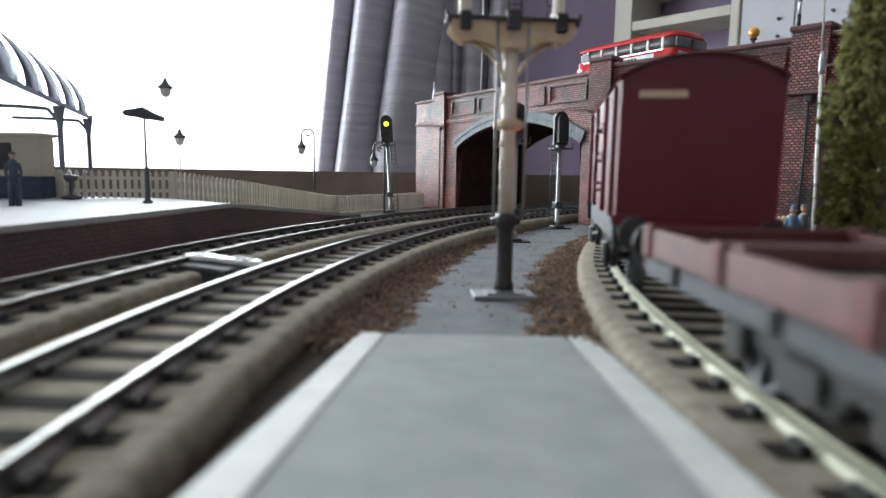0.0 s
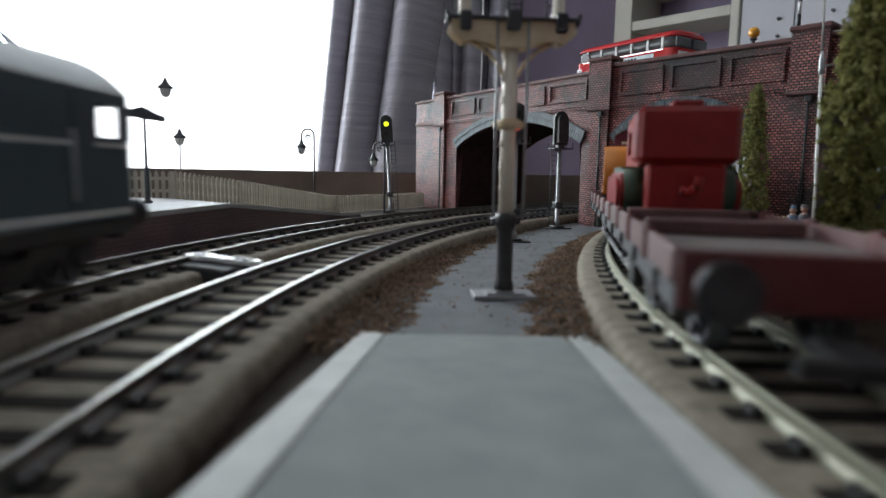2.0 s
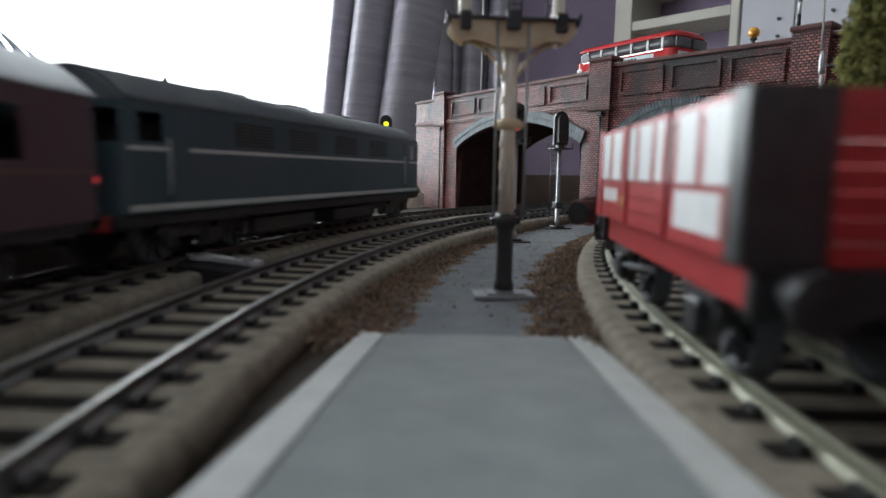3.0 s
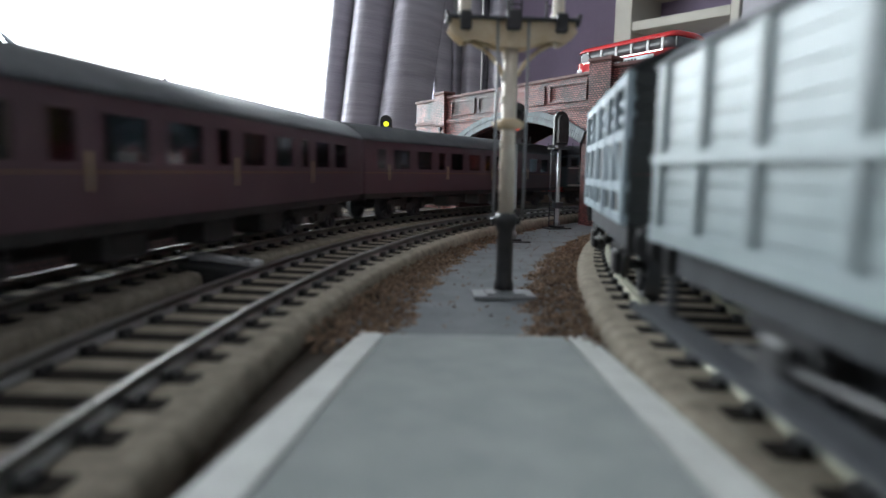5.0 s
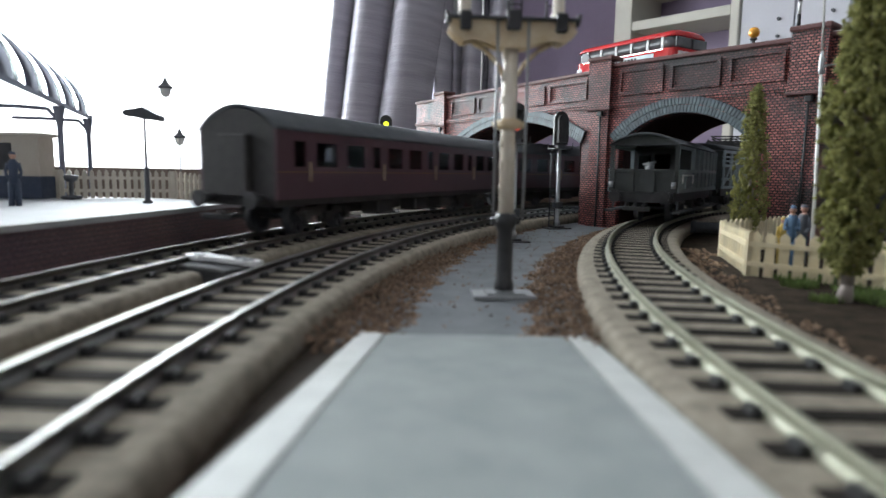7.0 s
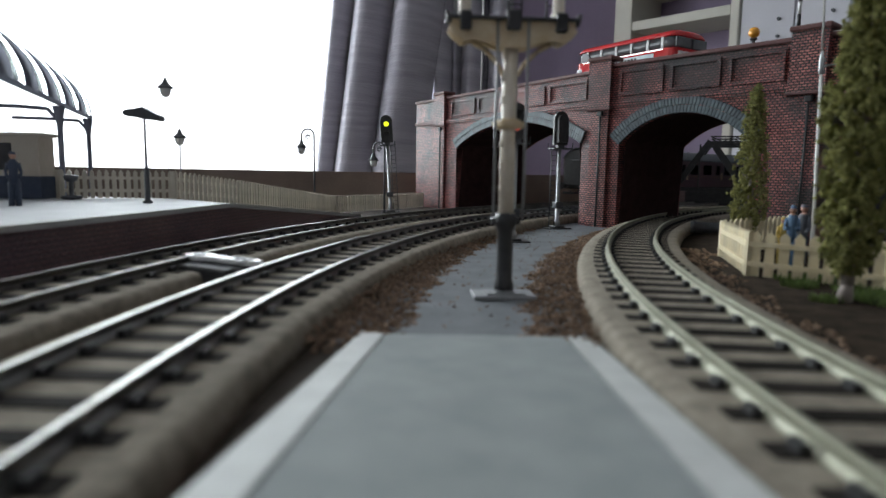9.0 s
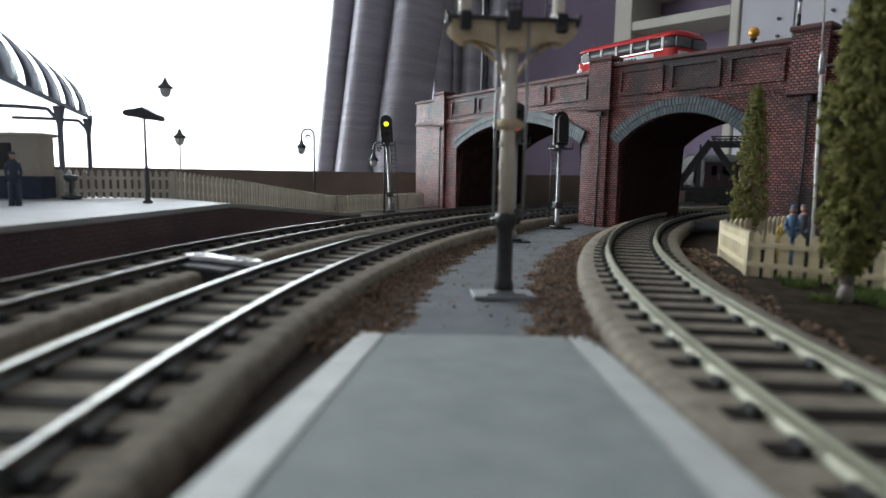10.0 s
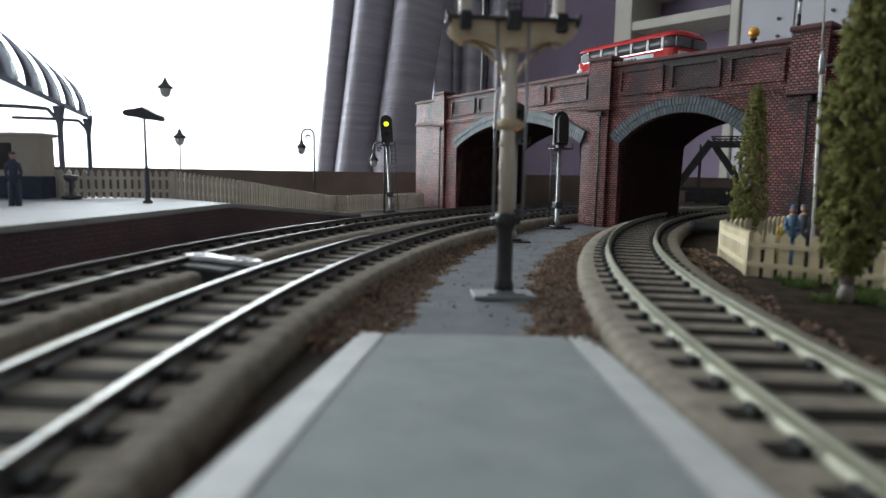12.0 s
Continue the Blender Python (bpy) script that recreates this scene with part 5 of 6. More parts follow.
# ---- station side ----
def far_platform():
    p = thing("platform", "pale station platform with brick face and sloping end", "platform")
    rows = [(-105, -300, -400, -300, 17), (-105, 55, -400, 55, 17), (-101.5, 130, -400, 200, 17), (-94, 172, -400, 290, 17), (-84.3, 243, -125, 280, 17), (-53, 395, -80, 425, 2.0)]
    def slab(bm, inset, dz0, dz1, floor=None):
        rs = []
        for fx, fy, bx, by, z in rows:
            lo = floor if floor is not None else z + dz0
            rs.append([bm.verts.new(c) for c in ((fx - inset, fy, lo), (fx - inset, fy, z + dz1), (bx + inset, by, z + dz1), (bx + inset, by, lo))])
        for a, b in zip(rs, rs[1:]):
            for i in range(4):
                bm.faces.new((a[i], a[(i + 1) % 4], b[(i + 1) % 4], b[i]))
        bm.faces.new(rs[0])
        bm.faces.new(rs[-1][::-1])
    bm = bmn()
    slab(bm, 0.8, 0, -1.25, 0.05)
    part("platform_wall", bm, M["brick_dull"], p, "dull red brick platform face")
    bm = bmn()
    slab(bm, 0.0, -1.2, 0.0)
    part("paving", bm, M["platform_top"], p)
    for (fx, fy, _, _, z), (gx, gy, _, _, w) in zip(rows, rows[1:]):
        L = math.hypot(gx - fx, gy - fy)
        n = max(1, int(L / 22))
        for i in range(n):
            a, b = i / n, (i + 1) / n - 0.25 / L
            bm = bmn()
            q = [bm.verts.new((fx + (gx - fx) * k + o, fy + (gy - fy) * k, z + (w - z) * k + h)) for k, o, h in ((a, 0.4, 0.05), (b, 0.4, 0.05), (b, -3.4, 0.05), (a, -3.4, 0.05), (a, 0.4, 0.5), (b, 0.4, 0.5), (b, -3.4, 0.5), (a, -3.4, 0.5))]
            for f in ((0, 1, 2, 3), (4, 5, 6, 7), (0, 1, 5, 4), (1, 2, 6, 5), (2, 3, 7, 6), (3, 0, 4, 7)):
                bm.faces.new([q[k] for k in f])
            part("edging_slab", bm, M["edge"], p)


def picket_fence(pts, height, pitch, width, material, label, side=1.0):
    """Palings on two rails along a line of (x, y, z) points."""
    f = thing("picket_fence", label, "fence", group="picket fences")
    bm = bmn()
    t = 0.35
    prism(bm, [(-width / 2, 0), (width / 2, 0), (width / 2, height * 0.9), (0, height), (-width / 2, height * 0.9)], -t, t)
    me = mesh_of("picket", bm, material)
    for a, b in zip(pts, pts[1:]):
        a, b = Vector(a), Vector(b)
        d = b - a
        L = Vector((d.x, d.y)).length
        rz = math.degrees(math.atan2(d.y, d.x))
        n = max(2, int(L / pitch))
        for i in range(n):
            c = a + d * ((i + 0.5) / n)
            piece("picket", me, f, P(c.x, c.y, c.z + 0.1, rz))
        for h in (0.22, 0.66):
            bm = bmn()
            n2 = Vector((-d.y, d.x, 0)).normalized() * side
            p0, p1 = a + n2 * 0.4 + Vector((0, 0, height * h)), b + n2 * 0.4 + Vector((0, 0, height * h))
            vs = []
            for c in (p0, p1):
                for dn, dz in ((0, 0), (0.7, 0), (0.7, height * 0.11), (0, height * 0.11)):
                    vs.append(bm.verts.new(c + n2 * dn + Vector((0, 0, dz))))
            for q in ((0, 1, 2, 3), (4, 5, 6, 7), (0, 1, 5, 4), (1, 2, 6, 5), (2, 3, 7, 6), (3, 0, 4, 7)):
                bm.faces.new([vs[k] for k in q])
            part("fence_rail", bm, material, f)
        bm = bmn()
        box(bm, a.x - 0.9, a.x + 0.9, a.y - 0.9, a.y + 0.9, a.z, a.z + height * 0.98)
        part("post", bm, material, f)
    return f


def canopy():
    c = thing("platform_canopy", "curved station canopy of dark strips and glass on posts", "canopy")
    a, b = Vector((-150, 212, 0)), Vector((-216, 377, 0))
    d = (b - a).normalized()
    n = Vector((-d.y, d.x, 0))                      # to the left, away from the track
    def at(k, u, z):
        q = a + d * k + n * u
        return (q.x, q.y, z)
    sec = [(44 * (1 - math.cos(t)), 61.5 + 32.0 * math.sin(t)) for t in (math.pi / 2 * i / 10 for i in range(11))]
    sec = [(u * 0.9, z) for u, z in sec]
    def strip(k0, k1, mat_, name, label=""):
        bm = bmn()
        g = []
        for k in (k0, k1):
            g.append([bm.verts.new(at(k, u, z)) for u, z in sec])
            g.append([bm.verts.new(at(k, u + 0.5, z - 0.8)) for u, z in sec])
        m = len(sec)
        for i in range(m - 1):
            for p, q in ((0, 2), (3, 1), (1, 0), (2, 3)):
                bm.faces.new((g[p][i], g[p][i + 1], g[q][i + 1], g[q][i])).smooth = True
        bm.faces.new((g[0][0], g[1][0], g[3][0], g[2][0]))
        bm.faces.new((g[0][-1], g[2][-1], g[3][-1], g[1][-1]))
        part(name, bm, mat_, c, label)
    k = -122.0
    while k < 186:
        strip(k, min(k + 21, 188), M["canopy"], "roof_strip")
        if k + 21 < 170:
            strip(k + 21.1, k + 37.9, M["pane"], "roof_pane", "clear curved glazing panel")
        k += 38
    bm = bmn()
    for k0, k1 in ((-122, 188),):
        v = [at(k0, -0.4, 59.6), at(k1, -0.4, 59.6), at(k1, 0.9, 59.6), at(k0, 0.9, 59.6), at(k0, -0.4, 61.4), at(k1, -0.4, 61.4), at(k1, 0.9, 61.4), at(k0, 0.9, 61.4)]
        v = [bm.verts.new(q) for q in v]
        for f in ((0, 1, 2, 3), (4, 5, 6, 7), (0, 1, 5, 4), (1, 2, 6, 5), (2, 3, 7, 6), (3, 0, 4, 7)):
            bm.faces.new([v[i] for i in f])
    part("eave_beam", bm, M["canopy"], c)
    for k, zb in ((-60, 17.05), (96, 0.05), (180, 0.05)):
        bm = bmn()
        x, y, _ = at(k, 1.2, 0)
        lathe(bm, [(2.4, zb), (2.4, zb + 1.4), (1.6, zb + 2.4), (1.25, zb + 12), (1.2, 50), (1.7, 52), (1.9, 55), (2.8, 59.5)], 12, (x, y, 0))
        part("post", bm, M["canopy"], c)
        bm = bmn()
        pipe(bm, [at(k, 1.2, 52), at(k, 6, 58), at(k, 16, 58.5), at(k, 40, 58.5)], 0.9)
        part("bracket", bm, M["canopy"], c)


def station_building():
    s = thing("station_building", "cream station building with dark plinth on the platform", "building")
    bm = bmn()
    box(bm, -330, -166, 252, 262, 26.6, 42.5)
    part("wall", bm, M["building"], s)
    bm = bmn()
    box(bm, -330.5, -165.5, 251.5, 262.5, 17.3, 26.5)
    part("plinth", bm, M["navy"], s, "dark painted plinth")
    bm = bmn()
    box(bm, -332, -164.5, 250.5, 263.5, 42.6, 44.2, bevel=0.5)
    part("parapet", bm, M["building"], s)
    for x in (-182, -205, -240):
        bm = bmn()
        box(bm, x - 5, x + 5, 251.2, 252.2, 29, 40, bevel=0.2)
        part("window", bm, M["black"], s)
    p = thing("planter", "low dark planter tub on the platform", "planter", P(-157, 258, 17))
    bm = bmn()
    lathe(bm, [(3.4, 0.02), (4.2, 0.8), (3.8, 1.5), (1.0, 1.8), (0.9, 7.2), (2.4, 8.0), (2.9, 9.8), (2.2, 10.2)], 14)
    part("bowl", bm, M["dark_grey"], p)


def figure(name_label, at, height, coat, arms=0.0, girth=0.8):
    """A plain painted model figure in one mesh."""
    k = height / 22.0
    bm = bmn()
    for y in (-1.5, 1.5):
        tube(bm, (0.9 * k, y * k, 0.05), (0, y * 0.8 * k, 10 * k), 1.35 * k, 1.6 * k, 8)
    lathe(bm, [(2.0 * k, 9 * k), (2.4 * k, 11 * k), (2.0 * k, 14 * k), (2.5 * k, 17.2 * k), (1.6 * k, 18.6 * k), (0.7 * k, 19.2 * k)], 12)
    for s in (-1, 1):
        pipe(bm, [(0, s * 2.5 * k, 17.4 * k), (0.6 * k, s * 3.3 * k, 13.5 * k), (2.2 * k, s * (2.4 - arms) * k, (11.5 + arms * 3) * k)], 0.75 * k, 7)
    lathe(bm, [(0.7 * k, 18.9 * k), (1.45 * k, 19.9 * k), (1.6 * k, 20.9 * k), (1.2 * k, 21.8 * k), (0.3 * k, 22.1 * k)], 10)
    for v in bm.verts:
        v.co.x *= girth
        v.co.y *= girth
    ob = part("model_figure", bm, coat)
    ob.data.materials.append(M["skin"])
    for f in ob.data.polygons:
        if 18.9 * k < f.center.z / MM < 21.3 * k:
            f.material_index = 1
    ob.matrix_basis = at
    tagged(ob, name_label, "model figure", "model figures")


def lantern_head(bm_metal, bm_glass, at, k=1.0):
    x, y, z = at
    lathe(bm_glass, [(1.2 * k, z), (2.2 * k, z + 1.0 * k), (2.8 * k, z + 3.6 * k), (2.9 * k, z + 4.2 * k)], 10, (x, y, 0))
    lathe(bm_metal, [(3.9 * k, z + 4.25 * k), (3.6 * k, z + 5.0 * k), (1.5 * k, z + 6.8 * k), (0.9 * k, z + 8.4 * k), (0.3 * k, z + 9.6 * k)], 10, (x, y, 0))


def post_lamp(x, y, z0, lantern_z, r=0.55, k=1.0):
    l = thing("platform_lamp", "slim dark post lamp with a tapering lantern", "street lamp", P(x, y, z0), "platform lamps")
    h = lantern_z - z0
    bm = bmn()
    lathe(bm, [(1.5, 0.02), (1.5, 1.5), (0.9, 2.5), (r, 6), (r * 0.8, h * 0.7), (r * 0.8, h)], 10)
    part("post", bm, M["dark_grey"], l)
    m, g = bmn(), bmn()
    lantern_head(m, g, (0, 0, h), k)
    part("lantern_cap", m, M["dark_grey"], l)
    part("lantern", g, M["lantern"], l)


def twin_lamp(x, y, z0):
    l = thing("platform_lamp", "dark post with a broad flat twin lamp top", "street lamp", P(x, y, z0), "platform lamps")
    bm = bmn()
    lathe(bm, [(1.9, 0.02), (1.9, 0.8), (1.1, 1.4), (0.95, 13.5), (0.5, 14.5), (0.42, 33)], 10)
    part("post", bm, M["dark_grey"], l)
    bm = bmn()
    b2 = [(-7.2, 33.6), (-6.6, 34.8), (-3.4, 35.8), (0, 37.0), (3.4, 35.8), (6.6, 34.8), (7.2, 33.6), (6.2, 32.6), (2.5, 32.8), (0, 32.4), (-2.5, 32.8), (-6.2, 32.6)]
    prism(bm, b2, -2.6, 2.6)
    bmesh.ops.rotate(bm, verts=bm.verts, cent=(0, 0, 34), matrix=Matrix.Rotation(radians(8), 3, "Y"))
    part("lamp_top", bm, M["dark_grey"], l)


def swan_lamp(x, y, z0, top, reach=9.0):
    l = thing("platform_lamp", "swan-neck lamp post with a hanging lantern", "street lamp", P(x, y, z0), "platform lamps")
    h = top - z0
    bm = bmn()
    tube(bm, (0, 0, 0.05), (0, 0, h - reach / 2), 0.75, 0.6, 8)
    pts = [(-reach / 2 + reach / 2 * math.cos(t), 0, h - reach / 2 + reach / 2 * math.sin(t)) for t in (math.pi * i / 12 for i in range(13))]
    pts.append((-reach, 0, h - reach / 2 - 4))
    pipe(bm, pts, 0.6, 7)
    pts = [(-reach / 2 + 2.0 * (1 - i / 16) * math.cos(t), 0, h - reach * 0.62 + 2.0 * (1 - i / 16) * math.sin(t)) for i, t in enumerate(math.pi * 0.28 * i for i in range(12))]
    pipe(bm, pts, 0.38, 6)
    lathe(bm, [(1.3, 0.03), (1.3, 1.2), (0.6, 3.0)], 10)
    part("post", bm, M["dark_grey"], l)
    m, g = bmn(), bmn()
    lathe(m, [(3.7, h - 13.2), (3.4, h - 12.4), (1.5, h - 10.2), (0.7, h - 7.5)], 10, (-reach, 0, 0))
    lathe(g, [(1.0, h - 17.8), (2.3, h - 16.6), (2.9, h - 13.3)], 10, (-reach, 0, 0))
    part("lantern_cap", m, M["dark_grey"], l)
    part("lantern", g, M["lantern"], l)


# ---- signals ----
def ladder(name, parent, x, y0, y1, z0, z1, w, rungs, material):
    for s in (-1, 1):
        bm = bmn()
        tube(bm, (x + s * w / 2, y0, z0), (x + s * w / 2, y1, z1), 0.28, seg=6)
        part("ladder_stile", bm, material, parent)
    for i in range(rungs):
        a = (i + 0.5) / rungs
        bm = bmn()
        y, z = y0 + (y1 - y0) * a, z0 + (z1 - z0) * a
        tube(bm, (x - w / 2, y, z), (x + w / 2, y, z), 0.2, seg=6)
        part("ladder_rung", bm, material, parent)


def colour_signal(x, y, rz, z_head, head_h, lit, label, ladder_x=-3.4, w=9.0, lean=0.0):
    s = thing("colour_light_signal", label, "signal", P(x, y, 0, rz) @ Matrix.Rotation(radians(lean), 4, "Y"), "colour light signals")
    bm = bmn()
    box(bm, -7, 7, -4.5, 4.5, 0.42, 1.0, bevel=0.2)
    box(bm, -3.2, 3.2, -3.2, 3.2, 1.0, 2.0, bevel=0.3)
    part("base_plate", bm, M["black"], s)
    bm = bmn()
    lathe(bm, [(1.7, 2.0), (1.7, 4.5), (1.1, 5.5), (1.0, z_head - 2)], 12)
    part("post", bm, M["steel"], s)
    bm = bmn()
    box(bm, -6.0, 6.0, -3.2, 4.2, z_head - 2.2, z_head - 1.4, bevel=0.2)
    part("gantry_step", bm, M["dark_grey"], s)
    bm = bmn()
    for q in ((-5.6, -3), (5.6, -3), (-5.6, 4), (5.6, 4)):
        tube(bm, (q[0], q[1], z_head - 1.4), (q[0], q[1], z_head + 1.2), 0.25, seg=6)
    box(bm, -2, 2, -1.5, 1.5, z_head - 1.4, z_head + 0.2)
    part("railing", bm, M["dark_grey"], s)
    bm = bmn()
    n = 12
    hw = w / 2
    out = [(-hw, z_head + 0.2), (hw, z_head + 0.2)] + [(hw * math.cos(math.pi * i / n), z_head + head_h - hw + hw * math.sin(math.pi * i / n)) for i in range(n + 1)]
    prism(bm, out, -0.8, 0.8)
    prism(bm, [(px_ * 0.72, z_head + 1.5 + (z - z_head) * 0.82) for px_, z in out], 0.8, 3.6)
    part("head", bm, M["black"], s)
    for i, zz in enumerate((z_head + head_h * 0.68, z_head + head_h * 0.34)):
        bm = bmn()
        tube(bm, (0, -1.3, zz), (0, -0.7, zz), 1.75, seg=16)
        part("lens", bm, M["lit_yellow"] if lit == "yellow" and i == 0 else M["lit_red"] if lit == "red" and i == 1 else M["interior"], s)
        bm = bmn()
        for t in range(9):
            a0, a1 = math.pi * t / 9, math.pi * (t + 1) / 9
            p = [(2.2 * math.cos(a0), -0.8, zz + 2.2 * math.sin(a0)), (2.2 * math.cos(a1), -0.8, zz + 2.2 * math.sin(a1)), (2.2 * math.cos(a1), -3.2, zz + 2.2 * math.sin(a1)), (2.2 * math.cos(a0), -3.2, zz + 2.2 * math.sin(a0))]
            bm.faces.new([bm.verts.new(c) for c in p])
        ob = part("hood", bm, M["black"], s)
        so = ob.modifiers.new("thick", "SOLIDIFY")
        so.thickness = 0.0004
    ladder("ladder", s, ladder_x, 0.4, 0.4, 1.1, z_head - 1.5, 3.4, 16, M["dark_grey"])
    bm = bmn()
    box(bm, -2.4, 2.4, -2.2, 2.4, 12, 15.5, bevel=0.4)
    part("relay_box", bm, M["dark_grey"], s)
    return s


def junction_signal():
    s = thing("junction_signal", "cream bracket semaphore signal post with black base", "signal", P(15.3, 150, 0, 4))
    bm = bmn()
    box(bm, -7.8, 7.8, -3.6, 5.6, 0.42, 1.5, bevel=0.25)
    box(bm, -4.6, 5.2, -2.8, 3.6, 1.5, 2.0, bevel=0.2)
    box(bm, -2.4, 2.4, -2.4, 2.4, 2.0, 2.7, bevel=0.3)
    part("base_plate", bm, M["slate"], s, "grey rectangular base plate")
    bm = bmn()
    lathe(bm, [(2.5, 2.6), (2.45, 4.0), (2.05, 5.2), (1.95, 17), (2.4, 18.2), (2.9, 19.2), (2.9, 20.8), (2.2, 21.6)], 18)
    box(bm, -3.6, 3.6, -0.8, 0.8, 18.8, 20.6, bevel=0.3)
    part("post_base", bm, M["black"], s, "black tapered lower post")
    bm = bmn()
    lathe(bm, [(1.95, 21.6), (1.85, 40), (1.75, 62.8)], 18)
    part("post", bm, M["post_white"], s)
    bm = bmn()
    lathe(bm, [(2.0, 41.6), (3.2, 42.0), (3.2, 43.8), (2.0, 44.4)], 16)
    box(bm, -3.8, 3.8, -0.7, 0.7, 42.2, 43.6, bevel=0.2)
    part("collar", bm, M["bracket"], s)
    bm = bmn()
    for i in range(7):
        z = 27 + 5.2 * i
        box(bm, -2.15, -1.5, -1.3, -0.2, z, z + 1.6, bevel=0.15)
    part("step_iron", bm, M["post_white"], s)
    # bracket: shaped fascia, deck, knees
    bm = bmn()
    out = [(-14.6, 66.6), (-15.2, 64.6), (-13.8, 62.8), (-11.8, 61.4), (-9.4, 62.2), (-6.2, 61.6), (-3.0, 60.4), (3.0, 60.4), (6.2, 61.6), (9.4, 62.2), (11.8, 61.6), (13.8, 62.6), (15.2, 64.4), (14.6, 66.6)]
    prism(bm, out, -2.6, -1.9)
    prism(bm, out, 1.9, 2.6)
    part("bracket_fascia", bm, M["bracket"], s, "weathered cream bracket girder")
    for x in (-11.2, -3.2, 3.2, 11.2):
        bm = bmn()
        box(bm, x - 0.35, x + 0.35, -1.85, 1.85, 61.6, 66.5)
        part("cross_plate", bm, M["bracket"], s)
    bm = bmn()
    box(bm, -15.6, 15.6, -3.8, 3.8, 66.65, 67.3, bevel=0.15)
    part("deck", bm, M["dark_grey"], s)
    for sx in (-1, 1):
        bm = bmn()
        pipe(bm, [(sx * 1.7, 0, 54.5), (sx * 3.4, 0, 57.4), (sx * 6.5, 0, 60.4), (sx * 9.4, 0, 61.9)], 0.55)
        part("knee", bm, M["bracket"], s)
        bm = bmn()
        lathe(bm, [(1.9, 67.35), (1.9, 68.4), (1.45, 69.0), (1.3, 96)], 14, (sx * 11.2, 0, 0))
        part("doll_post", bm, M["post_white"], s)
        bm = bmn()
        box(bm, sx * 11.2 - 1.3, sx * 11.2 + 1.3, -4.5, -2.7, 64.0, 68.2, bevel=0.3)
        part("crank_bracket", bm, M["black"], s)
        bm = bmn()
        x = -3.6 if sx < 0 else 3.6
        tube(bm, (x, -2.9, 21), (x, -2.9, 66.6), 0.32, seg=8)
        part("signal_wire", bm, M["steel"], s)
        bm = bmn()
        tube(bm, (sx * 14.9, -3.2, 65.5), (sx * 15.6, -3.2, 68.2), 0.5, seg=6)
        part("lamp_peg", bm, M["black"], s)
    bm = bmn()
    tube(bm, (-13.3, -2, 67.4), (-14.6, -2, 96), 0.5, seg=7)
    part("stay_wire", bm, M["steel"], s)
    bm = bmn()
    box(bm, -1.7, 1.7, -4.4, -2.7, 64.2, 68.8, bevel=0.4)
    part("crank_box", bm, M["black"], s)
    ladder("ladder", s, 1.2, 3.0, 3.0, 67.4, 96, 3.2, 10, M["dark_grey"])
    ladder("ladder", s, 10.0, 3.4, 3.4, 67.4, 96, 2.0, 10, M["dark_grey"])


